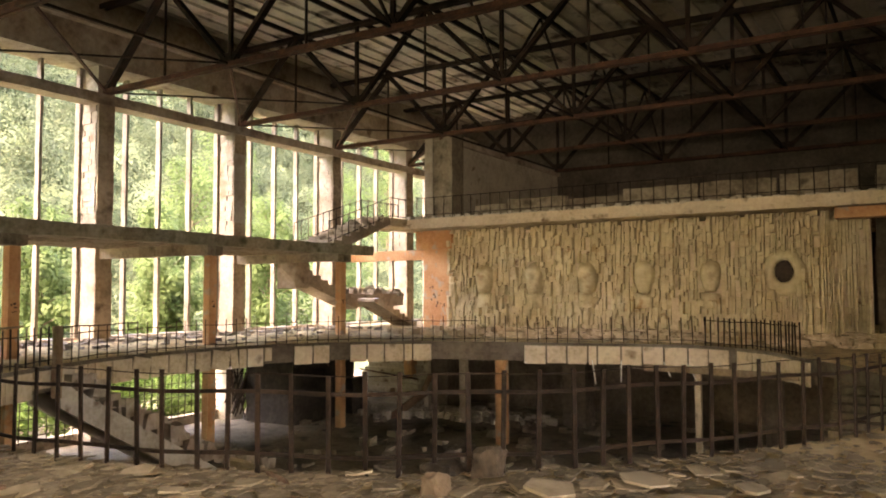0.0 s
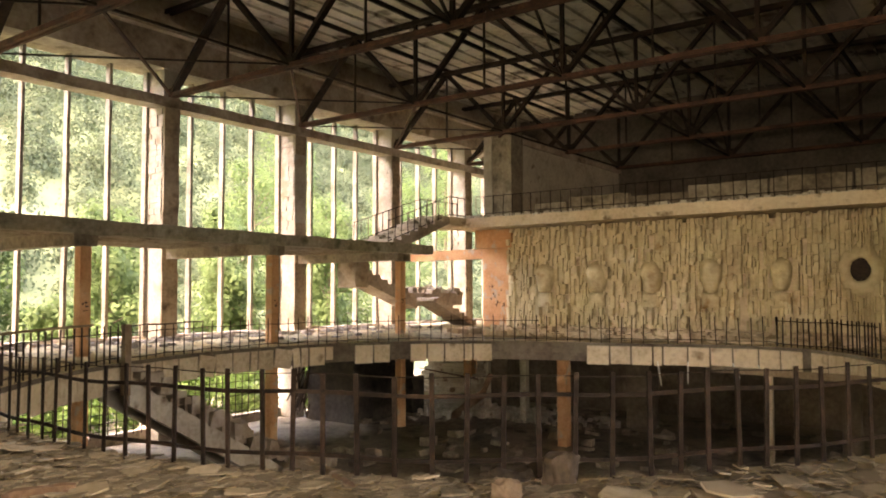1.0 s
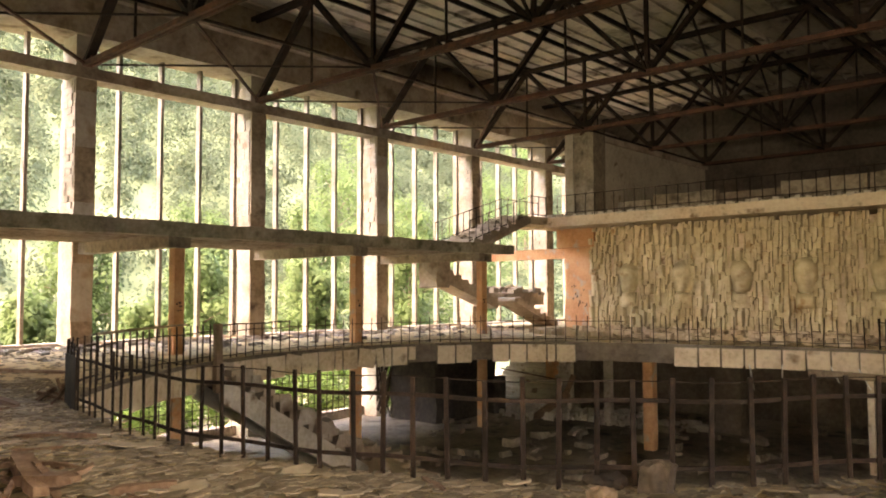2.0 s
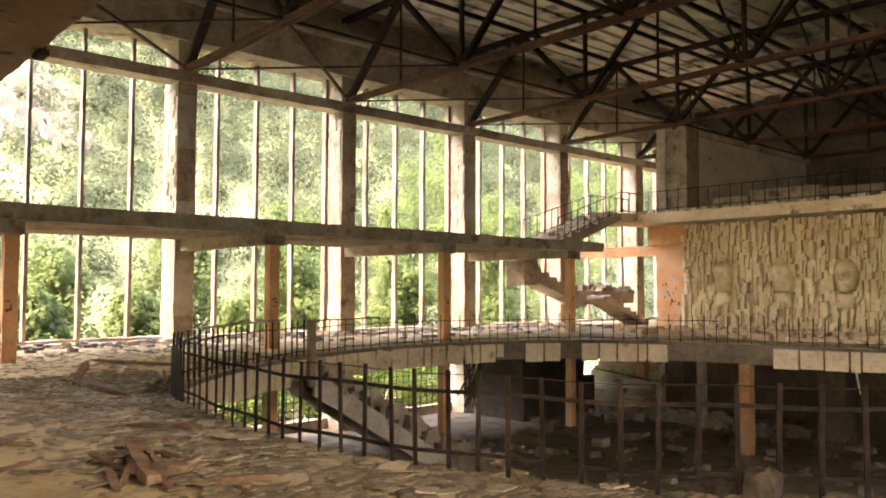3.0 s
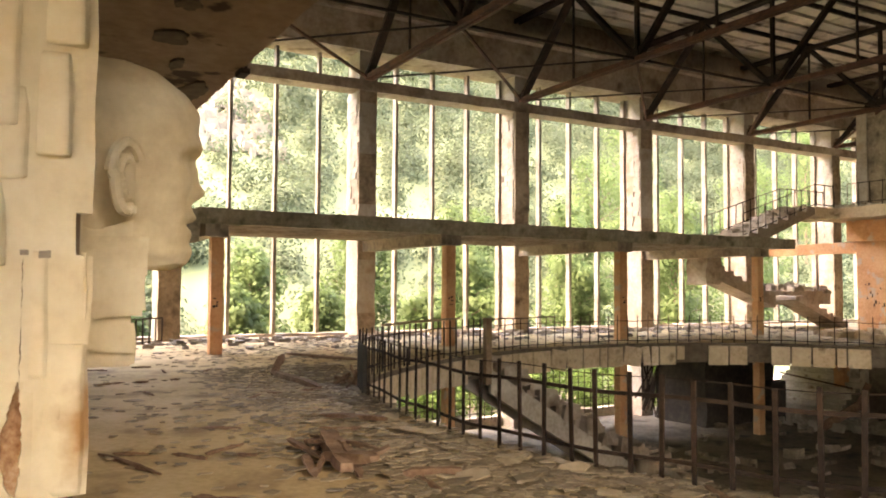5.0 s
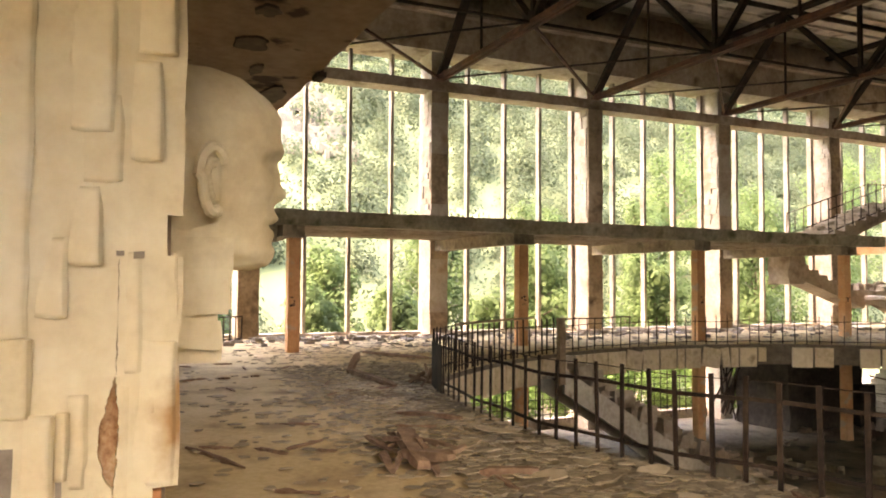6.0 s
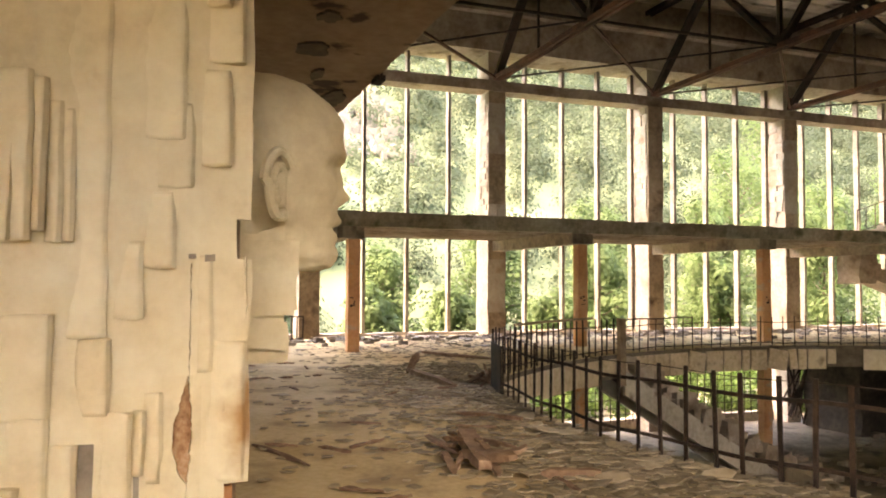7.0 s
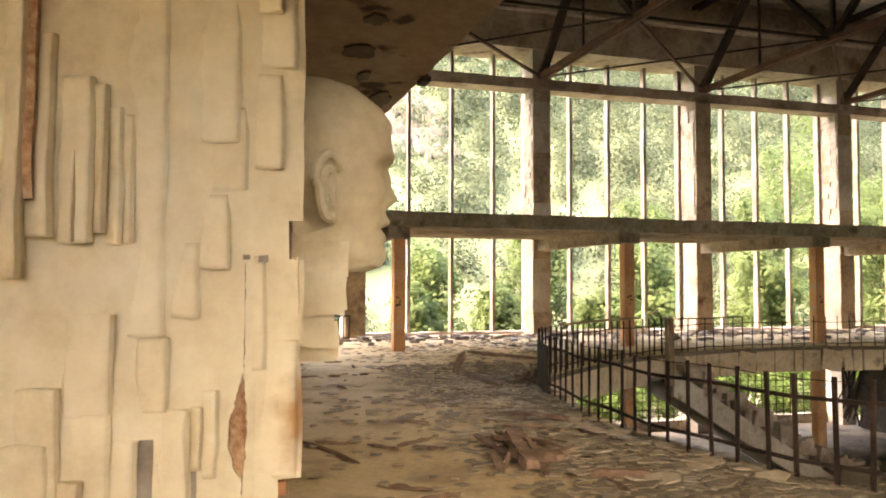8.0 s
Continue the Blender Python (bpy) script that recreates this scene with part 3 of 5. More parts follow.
for x, y, dx in ((-6.6, 22.0, 0.02), (-5.4, 22.2, 0.22), (-4.7, 22.1, 0.3), (-7.4, 21.7, 0.15)):
    simple("hanging_strip", "pale metal strip dangling from the broken edge", "strip", WHITE_PAINT, lambda bm: bar(bm, (x, y, -0.5), (x + dx, y - 0.1, -1.25 + rng(0, 0.4)), 0.035, 0.015), "", "dangling strips")

# ---- stairs ----
def stair(label, x0, x1, ya, za, yb, zb, mat, soffit=0.22, solid=False):
    """A straight flight along y from (ya, za) down or up to (yb, zb), with steps and a sloping underside."""
    th = thing("stair", label, "stair")
    n = max(2, int(abs(za - zb) / 0.17))
    for i in range(n):
        t0, t1 = i / n, (i + 1) / n
        y0, y1 = ya + (yb - ya) * t0, ya + (yb - ya) * t1
        z = za + (zb - za) * (t0 if zb < za else t1)
        bm = bmesh.new()
        rough_box(bm, (x0, min(y0, y1) - 0.02, (min(za, zb) - 0.02 if solid else z - 0.16)), (x1, max(y0, y1) + 0.02, z), (4, 1, 1), 0.03, i)
        part("step", bm, mat, th)
    if solid:
        return th
    for x in (x0, x1 - 0.1):
        bm = bmesh.new()
        vs = []
        for xx in (x, x + 0.1):
            vs.append([bm.verts.new((xx, y, z)) for y, z in ((ya, za - 0.30), (yb, zb - 0.30), (yb, zb - 0.25 - soffit), (ya, za - 0.25 - soffit))])
        a, b = vs
        bm.faces.new(a)
        bm.faces.new(b[::-1])
        for i in range(4):
            bm.faces.new((a[i], b[i], b[(i + 1) % 4], a[(i + 1) % 4]))
        bmesh.ops.recalc_face_normals(bm, faces=bm.faces[:])
        part("stringer", bm, PALE_PLASTER, th, "pale painted stringer")
    bm = bmesh.new()
    d = Vector((0, yb - ya, zb - za))
    box(bm, ((x0 + x1) / 2, (ya + yb) / 2, (za + zb) / 2 - 0.36), (x1 - x0 - 0.2, d.length, 0.14), Matrix.Rotation(math.atan2(d.z, d.y) if d.y > 0 else math.atan2(-d.z, -d.y), 3, "X"))
    part("soffit", bm, RUST, th, "brown stained underside")
    return th


def cast_stair(label, x0, x1, ya, za, yb, zb, mat, thick):
    """A flight cast in one piece: worn steps above, a sloping waist below."""
    n = max(2, int(abs(za - zb) / 0.165))
    line = []
    for i in range(n):
        y0, y1 = ya + (yb - ya) * i / n, ya + (yb - ya) * (i + 1) / n
        z = za + (zb - za) * (i / n if zb < za else (i + 1) / n)
        line += [(y0, z), (y1 - 0.02 * (yb > ya), z - rng(0.0, 0.04))]
    line += [(yb, zb - thick * 0.8), (ya, za - thick * 1.25)]
    cols = 6
    bm = bmesh.new()
    rings = []
    for c in range(cols + 1):
        x = x0 + (x1 - x0) * c / cols
        rings.append([bm.verts.new(Vector((x, y, z)) + noise.noise_vector(Vector((x * 1.7, y * 2.3, z * 2.3))) * 0.05) for y, z in line])
    m = len(line)
    for a, b in zip(rings, rings[1:]):
        for i in range(m):
            bm.faces.new((a[i], a[(i + 1) % m], b[(i + 1) % m], b[i]))
    bm.faces.new(rings[0][::-1])
    bm.faces.new(rings[-1])
    bmesh.ops.recalc_face_normals(bm, faces=bm.faces[:])
    return tagged(part("stair", bm, mat), label, "stair")


stair("broken concrete stair flight down from the opening's corner", -15.9, -14.65, 9.4, -0.05, 14.85, ZL + 0.05, EAVES, soffit=0.62)
simple("stair_rubble", "rubble and dust heaped over the broken flight", "rubble", EAVES, lambda bm: [rough_box(bm, (x, y, z - 0.3), (x + rng(0.1, 0.4), y + rng(0.15, 0.45), z + rng(-0.02, 0.14)), (2, 2, 1), 0.12, x + y) for x, y, z in [(rng(-15.9, -14.7), y, max(-3.3, -0.05 - 0.62 * (y - 9.4), -1.95 - 0.40 * (y - 12.2))) for y in np.arange(9.7, 15.6, 0.06)]], "stuff")
simple("planter_wall", "low crumbling stone wall beside the stair foot", "planter", FASCIA, lambda bm: [rough_box(bm, (-16.8 + 0.6 * i, 14.2 - 0.1 * i, ZL), (-16.18 + 0.6 * i, 14.5 - 0.1 * i, ZL + 0.68 - 0.02 * i), (2, 1, 2), 0.05, i) for i in range(8)])
# flight from the gallery up to the balcony, and the hanging flight beneath
cast_stair("rubble-strewn concrete steps from gallery to balcony", -18.6, -17.0, 21.2, ZG + 0.02, 24.8, ZB - 0.02, EAVES, 0.30)
simple("balcony_landing", "concrete landing joining balcony and upper steps", "landing", FASCIA, lambda bm: rough_box(bm, (-18.4, 24.75, 4.22), (-17.0, 25.95, ZB), (4, 3, 1), 0.03), "structure")
cast_stair("hanging concrete stair flight below the gallery", -21.0, -20.0, 23.0, 2.45, 26.5, 1.15, EAVES, 0.42)
simple("stair_head_block", "ragged concrete stub of the stair under the gallery", "stair", EAVES, lambda bm: rough_box(bm, (-21.0, 22.5, 1.72), (-20.0, 23.3, 3.1), (3, 3, 5), 0.10))
simple("half_landing", "whitish half landing of the concrete stair", "landing", EAVES, lambda bm: rough_box(bm, (-21.6, 26.4, 0.92), (-20.4, 30.5, 1.5), (3, 12, 3), 0.06))
simple("landing_rubble", "rubble heaped on the half landing", "rubble", CONCRETE, lambda bm: [rough_box(bm, (x, y, 1.44), (x + rng(0.15, 0.5), y + rng(0.1, 0.45), 1.5 + rng(0.03, 0.3)), (2, 2, 1), 0.13, y + x) for x, y in [(rng(-21.5, -20.7), y) for y in np.arange(26.4, 30.3, 0.11)]], "stuff")
cast_stair("crumbled concrete steps rising to the half landing", -20.3, -19.2, 29.9, 0.1, 26.6, 1.3, EAVES, 0.2)
simple("stair_post", "slim concrete post under the half landing", "post", CONCRETE, lambda bm: rough_box(bm, (-20.75, 26.0, 0), (-20.5, 26.25, 0.95), (1, 1, 3), 0.02))


def free_rail(label, pts, step, h, w=0.025, bars=(0.95, 0.1)):
    """A railing of thin posts along a polyline of points."""
    th = thing("railing", label, "railing")
    for p, q in zip(pts, pts[1:]):
        p, q = Vector(p), Vector(q)
        n = max(1, int((q - p).length / step))
        for i in range(n + 1):
            a = p.lerp(q, i / n)
            bm = bmesh.new()
            bar(bm, a - Vector((0, 0, 0.06)), a + Vector((rng(-0.03, 0.03), rng(-0.03, 0.03), h * rng(0.95, 1.02))), w)
            part("post", bm, IRON, th)
        for f in bars:
            bm = bmesh.new()
            bar(bm, p + Vector((0, 0, h * f)), q + Vector((0, 0, h * f)), w * 1.1)
            part("bar", bm, IRON, th)
    return th


free_rail("iron railing along the balcony edge", [(-16.6, YB + 0.12, ZB), (-8, YB + 0.12, ZB), (2.5, YB + 0.12, ZB)], 0.42, 0.88, 0.024, (0.97, 0.18))
free_rail("bent iron railing on the steps to the balcony", [(-17.05, 21.0, ZG), (-17.05, 24.8, ZB), (-17.05, 25.9, ZB)], 0.4, 0.85)
free_rail("bent iron railing on the window side of the steps", [(-18.55, 20.8, ZG), (-18.5, 24.8, ZB), (-18.4, 27.2, ZB)], 0.4, 0.85)
free_rail("slanting iron railing by the window wall", [(-20.6, 2.2, 0.0), (-21.3, 3.1, 0.0)], 0.2, 0.72, 0.03)
free_rail("bent dark iron railing on the gallery end", [(-17.2, 1.4, 3.9), (-17.4, 2.9, 3.3)], 0.45, 0.9, 0.04, (0.98, 0.55, 0.25))
simple("gallery_stub", "broken concrete end of the gallery slab", "rubble", MOSSY, lambda bm: rough_box(bm, (-18.5, 2.4, ZG - 0.75), (XC + 0.6, 3.05, ZG - 0.05), (3, 3, 3), 0.12))
simple("step_rubble", "loose stones on the balcony steps", "rubble", CONCRETE, lambda bm: [rough_box(bm, (x, y, ZG + (y - 21.2) * 0.35), (x + 0.2, y + 0.2, ZG + (y - 21.2) * 0.35 + rng(0.1, 0.25)), (1, 1, 1), 0.1, x * y) for x, y in [(rng(-18.5, -17.3), rng(21.3, 24.6)) for i in range(40)]], "stuff")

# ---- lower storey ----
for x, y, w, mat, lab in ((-10.7, 22.2, 0.32, ORANGE, "faded orange lower column"), (-4.65, 23.1, 0.17, FASCIA, "slim pale orange lower post"), (-14.2, 25.7, 0.26, PALE_PLASTER, "whitish plastered lower column"), (-16.2, 26.2, 0.2, PALE_PLASTER, "slim whitish lower column"),
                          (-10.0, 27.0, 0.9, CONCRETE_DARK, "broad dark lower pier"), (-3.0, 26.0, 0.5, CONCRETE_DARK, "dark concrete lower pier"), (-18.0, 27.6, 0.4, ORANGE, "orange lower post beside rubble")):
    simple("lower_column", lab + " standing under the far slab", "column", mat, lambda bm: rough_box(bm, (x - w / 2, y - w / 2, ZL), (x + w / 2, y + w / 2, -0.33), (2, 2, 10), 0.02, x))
kiosk = thing("kiosk", "very dark masonry box in the lower storey", "kiosk")
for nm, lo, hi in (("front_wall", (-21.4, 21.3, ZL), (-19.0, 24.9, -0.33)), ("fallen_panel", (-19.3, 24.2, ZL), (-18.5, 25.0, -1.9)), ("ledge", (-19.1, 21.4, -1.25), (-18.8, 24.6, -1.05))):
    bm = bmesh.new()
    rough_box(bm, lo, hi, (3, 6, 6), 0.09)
    part(nm, bm, DARK_MASONRY, kiosk)
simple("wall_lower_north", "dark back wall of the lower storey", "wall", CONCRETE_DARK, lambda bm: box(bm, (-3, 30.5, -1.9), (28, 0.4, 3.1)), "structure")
stair("rubble-covered whitish steps in the lower storey", -20.6, -17.2, 25.6, ZL, 29.4, -0.9, PALE_PLASTER, solid=True)
simple("lower_stair_wall", "whitish plaster wall behind the lower steps", "wall", PALE_PLASTER, lambda bm: rough_box(bm, (-21.5, 29.6, ZL), (-16.6, 30.0, -0.33), (4, 1, 3), 0.04), "structure")
heap_gen = random.Random(9)
simple("fallen_beam", "charred timber leaning on the lower floor", "beam", WOOD, lambda bm: [bar(bm, (-16.9, 24.6, ZL + 0.02), (-15.9, 25.6, -2.4), 0.14, 0.3), bar(bm, (-16.0, 25.5, -2.5), (-15.75, 25.75, -1.7), 0.12, 0.2)])
simple("lower_heap", "pale broken plaster heaped on the lower floor", "rubble", PALE_PLASTER, lambda bm: [rough_box(bm, (x, y, ZL - 0.05), (x + rng(0.08, 0.4), y + rng(0.08, 0.4), ZL + h * rng(0.2, 1.0)), (2, 1, 1), 0.12, x - y) for x, y, h in [(cx + heap_gen.gauss(0, sx), cy + heap_gen.gauss(0, sy), hh) for cx, cy, sx, sy, hh, n in ((-15.6, 26.4, 1.3, 0.7, 0.3, 140), (-18.6, 25.6, 0.8, 0.5, 0.35, 90), (-13.4, 26.0, 0.9, 0.5, 0.22, 60)) for i in range(n)]], "stuff")
for p, q in (((-18.9, 24.9, -0.8), (-16.0, 26.0, -0.45)), ((-18.9, 25.2, -1.6), (-16.4, 25.8, -1.95)), ((-19.0, 22.6, -0.5), (-18.7, 23.0, -1.3))):
    simple("bent_rod", "rusty rod hanging in the dark lower storey", "rod", RUST, lambda bm: bar(bm, p, q, 0.05), "", "loose rods")
simple("lower_sill", "low concrete wall under the lower windows", "wall", CONCRETE, lambda bm: rough_box(bm, (XW - 1.0, -6, ZL), (XW - 0.7, 22, ZL + 0.35), (1, 40, 1), 0.05), "structure")
simple("lower_rubble", "rubble and dust heaped on the lower floor", "rubble", CONCRETE, lambda bm: [rough_box(bm, (x, y, ZL - 0.05), (x + rng(0.1, 0.5), y + rng(0.1, 0.5), ZL + rng(0.03, 0.2)), (1, 1, 1), 0.15, x + y) for x, y in [(rng(-20, 0), rng(16, 29)) for i in range(170)]], "stuff")


def window_grille(y0, y1):
    th = thing("window_grille", "rusty welded wire grille in the lower window opening", "grille")
    x = XW - 0.6
    for y in np.arange(y0, y1, 0.3):
        bm = bmesh.new()
        bar(bm, (x, y, ZL + 0.3), (x + rng(-0.04, 0.04), y + rng(-0.05, 0.05), -1.0 + rng(-0.2, 0.2)), 0.025)
        part("upright", bm, IRON, th)
    for z in np.arange(ZL + 0.45, -1.1, 0.3):
        bm = bmesh.new()
        bar(bm, (x, y0, z), (x, y1, z + rng(-0.1, 0.1)), 0.022)
        part("crossbar", bm, IRON, th)


for y in PIER_Y[1:4]:
    window_grille(y + 0.35, y + 5.6)
simple("twisted_iron", "tangle of twisted iron rods in the lower opening", "scrap", IRON, lambda bm: [bar(bm, (-21.6 + rng(-0.3, 0.3), 20.6 + rng(0, 0.8), ZL + rng(0, 1)), (-21.4 + rng(-0.3, 0.3), 20.6 + rng(0, 1.2), -0.8 + rng(-0.6, 0.3)), 0.05) for i in range(14)], "stuff")

simple("soffit_bracket", "small dark iron bracket at the balcony edge", "bracket", IRON, lambda bm: [box(bm, (-9.2, 2.02, 4.36), (0.3, 0.12, 0.07)), box(bm, (-9.2, 2.02, 4.44), (0.1, 0.1, 0.12))])
stair("dim concrete steps below the far edge", -0.9, 1.4, 22.6, -0.35, 18.6, -2.8, CONCRETE)

# ---- relief walls ----
def relief(th, frame_m, width, z0, z1, ws, hs, ds, single, skip=None, bevel=0.012, gap=(0.003, 0.028), lost=0.05, marks=()):
    """Upright blocks of uneven depth over a wall: the first in order as parts, the rest joined."""
    cells = []
    u = 0.0
    while u < width - 0.02:
        w = min(rng(*ws), width - u)
        for m0, m1 in marks:
            if u < m0 - 0.01 < u + w + 0.08:
                w = m0 - u
            elif abs(u - m0) < 0.01:
                w = m1 - m0
        z = z0 + rng(-0.1, 0.05)
        while z < z1:
            h = rng(*hs)
            top = min(z + h, z1)
            if top - z > 0.08:
                cells.append((u, w, z, top, rng(*ds)))
            z = top
        u += w
    random.shuffle(cells)
    rest = bmesh.new()
    made = 0
    for u, w, z, top, d in cells:
        if random.random() < lost or skip and skip(u + w / 2, (z + top) / 2):
            continue
        bm = bmesh.new() if made < single else rest
        g = rng(*gap)
        b2 = bmesh.new()
        lean = rng(-0.25, 0.55)
        box(b2, (u + w / 2, -d / 2, (z + top) / 2), (w - g, d, top - z - g), None, bevel)
        for v in b2.verts:
            if v.co.y < -0.5 * d:
                v.co.x += noise.noise(v.co * 3.1) * 0.015
                v.co.y *= 1.0 - lean * (v.co.z - z) / (top - z)
                v.co.y += noise.noise(v.co * 2.1 + Vector((5, 0, 0))) * 0.02
        bmesh.ops.transform(b2, matrix=frame_m, verts=b2.verts)
        me = bpy.data.meshes.new("tmp")
        b2.to_mesh(me)
        b2.free()
        bm.from_mesh(me)
        bpy.data.meshes.remove(me)
        if made < single:
            part("relief_block", bm, RELIEF, th)
        made += 1
    if made > single:
        part("relief_rest", rest, RELIEF, th, kind="stuff")
    else:
        rest.free()


def in_blob(cx, cz, rx, rz):
    return lambda u, z: ((u - cx) / rx) ** 2 + ((z - cz) / rz) ** 2 < 1


HEAD_X = [-14.35, -12.05, -9.85, -7.65, -5.3]
far_relief = thing("far_relief", "cream stone relief of upright blocks on the far wall", "relief")
hole = in_blob(-2.9 + 16.1, 2.2, 0.58, 0.76)
heads_skip = [in_blob(x + 16.1, 2.0, 0.42, 0.62) for x in HEAD_X]
bad = [in_blob(u, z, 0.12, 0.9) for u, z in ((9.6, 1.3), (9.55, 0.6))]
relief(far_relief, Matrix.Translation((-16.1, YM, 0)), 14.3, 0.0, 4.19, (0.06, 0.18), (0.12, 0.62), (0.02, 0.34), 290,
       lambda u, z: hole(u, z) or any(f(u, z) for f in heads_skip) or any(f(u, z) for f in bad))
far_end = thing("far_relief_end", "cream stone relief panel at the far wall's end", "relief")
relief(far_end, Matrix.Translation((-1.75, YM - 0.12, 0)), 1.4, 0.0, 4.18, (0.05, 0.13), (0.25, 0.9), (0.02, 0.36), 120)
def niche_rim(bm):
    """A worn ring round a hole: rising from the wall, rounded over, turned in to the hollow."""
    rings = []
    for i in range(44):
        a = 2 * math.pi * i / 44
        k = 1 + 0.10 * noise.noise(Vector((math.cos(a) * 1.5, math.sin(a) * 1.5, 4))) + 0.05 * noise.noise(Vector((math.cos(a) * 5, math.sin(a) * 5, 1)))
        rings.append([bm.verts.new((-2.9 + r * k * math.cos(a), YM - d * (1 + 0.2 * math.sin(a * 3)), 2.2 + 1.3 * r * k * math.sin(a))) for r, d in ((0.29, 0.0), (0.30, 0.13), (0.36, 0.20), (0.46, 0.20), (0.60, 0.16), (0.68, 0.0))])
    for a, b in zip(rings, rings[1:] + rings[:1]):
        for k in range(5):
            bm.faces.new((a[k], a[k + 1], b[k + 1], b[k])).smooth = True
    bmesh.ops.recalc_face_normals(bm, faces=bm.faces[:])


simple("relief_niche_rim", "smooth worn ring round a broken hole in the relief", "relief", RELIEF, niche_rim)
# flat dark panel gives the hole its shade; the wall is not cut
simple("hole_shade_panel", "flat dark panel painted as the shade inside the broken hole", "hole", PAINT_AND_SHADE, lambda bm: box(bm, (-2.9, YM - 0.03, 2.2), (0.72, 0.05, 0.92), None, 0.012))
simple("wall_end_north", "dark wall beside an orange lintel at the far wall's end", "wall", CONCRETE_DARK, lambda bm: box(bm, (3.0, YM + 2.2, 2.2), (6.5, 0.3, 4.4)), "structure")
simple("far_lintel", "orange-painted lintel at the far relief's end", "beam", ORANGE, lambda bm: rough_box(bm, (-1.2, YB + 0.5, 3.8), (6, YB + 1.1, 4.2), (6, 1, 1), 0.02))


FRONT = [(-1.0, 0.68), (-0.95, 0.80), (-0.82, 0.86), (-0.67, 0.85), (-0.56, 0.82), (-0.5, 0.85), (-0.4, 0.865), (-0.05, 0.875), (0.13, 0.89), (0.3, 0.93), (0.58, 0.945), (0.72, 0.86), (0.83, 0.745), (0.97, 0.55), (1.08, 0.32), (1.14, 0.0)]
WIDTH = [(-1.0, 0.30), (-0.85, 0.42), (-0.6, 0.51), (-0.3, 0.58), (0.0, 0.64), (0.45, 0.66), (0.78, 0.56), (0.97, 0.41), (1.08, 0.25), (1.14, 0.0)]


def along(table, z):
    return float(np.interp(z, [a for a, b in table], [b for a, b in table]))


def head_mesh(bm, size, rings=72, seg=80):
    """A plain carved head looking along +y, its crown up, its flat back towards the wall."""
    def lump(q, c, r, amount):
        dx, dz = (q.x - c[0]) / r[0], (q.z - c[1]) / r[1]
        return amount * math.exp(-dx * dx - dz * dz)

    grid = []
    for i in range(rings + 1):
        z = -1 + 2.14 * (0.5 - 0.5 * math.cos(math.pi * i / rings))
        f, w = along(FRONT, z), along(WIDTH, z)
        row = []
        for j in range(seg):
            a = 2 * math.pi * j / seg
            cx, cy = math.sin(a), math.cos(a)
            x = w * math.copysign(abs(cx) ** 0.85, cx)
            y = (f if cy > 0 else 0.55 * min(1.0, f + 0.3)) * math.copysign(abs(cy) ** 0.8, cy)
            q = Vector((x, y, z))
            if cy > 0:
                k = min(1.0, cy * 2.0)
                y += k * lump(q, (0, -0.19), (0.12, 0.09), 0.15)
                y += k * lump(q, (0, 0.0), (0.08, 0.15), 0.08)
                y += k * lump(q, (0, 0.24), (0.5, 0.055), 0.055)
                for sx in (-1, 1):
                    y += k * lump(q, (sx * 0.12, -0.2), (0.05, 0.05), 0.05)
                    y += k * lump(q, (sx * 0.27, 0.11), (0.15, 0.085), -0.13)
                    y += k * lump(q, (sx * 0.27, 0.11), (0.09, 0.045), 0.08)
                    y += k * lump(q, (sx * 0.27, 0.10), (0.10, 0.012), -0.03)
                    y += k * lump(q, (sx * 0.36, -0.14), (0.14, 0.12), 0.05)
                    y += k * lump(q, (sx * 0.24, -0.38), (0.05, 0.16), -0.035)
                y += k * lump(q, (0, -0.46), (0.22, 0.065), 0.085)
                y += k * lump(q, (0, -0.555), (0.24, 0.022), -0.07)
                y += k * lump(q, (0, -0.64), (0.18, 0.05), 0.05)
                y += k * lump(q, (0, -0.74), (0.2, 0.03), -0.02)
                y += k * lump(q, (0, -0.86), (0.22, 0.11), 0.045)
            p = Vector((x, y, z))
            p += noise.noise_vector(p * 2.5) * 0.024 + noise.noise_vector(p * 6.5) * 0.014 + noise.noise_vector(p * 15.0) * (0.004 if z > -0.1 else 0.009)
            row.append(bm.verts.new(p * (size / 2.0)))
        grid.append(row)
    for a, b in zip(grid, grid[1:]):
        for j in range(seg):
            bm.faces.new((a[j], a[(j + 1) % seg], b[(j + 1) % seg], b[j]))
    bm.faces.new(grid[0][::-1])
    bm.faces.new(grid[-1])
    bmesh.ops.recalc_face_normals(bm, faces=bm.faces[:])
    for fc in bm.faces:
        fc.smooth = True
    return bm


def far_head(x, turn, size):
    bm = bmesh.new()
    head_mesh(bm, size, 28, 32)
    bmesh.ops.transform(bm, matrix=Matrix.Translation((x, YM - 0.02, 2.08)) @ Matrix.Rotation(turn, 4, "Z") @ Matrix.Rotation(math.pi, 4, "Z") @ Matrix.Translation((0, -0.1, 0)), verts=bm.verts)
    rough_box(bm, (x - 0.3, YM - 0.22, 0.95), (x + 0.3, YM + 0.02, 1.5), (3, 1, 3), 0.06, x)
    for f in bm.faces:
        f.smooth = True
    return tagged(part("carved_bust", bm, RELIEF), "cream stone carved head set in the far relief wall", "sculpture", "heads of the far relief")


for i, x in enumerate(HEAD_X):
    far_head(x, (-0.25, -0.3, 0.0, 0.15, 0.1)[i], (1.15, 1.2, 1.25, 1.25, 1.1)[i])

# near end panel, seen close
near_relief = thing("near_relief", "cream stone relief of tall blocks, chipped, on the wall end", "relief")
NM = Matrix.Translation((XN, 0, 0)) @ Matrix.Rotation(radians(90), 4, "Z") @ Matrix.Translation((-4.3, 0, 0))
bm = bmesh.new()
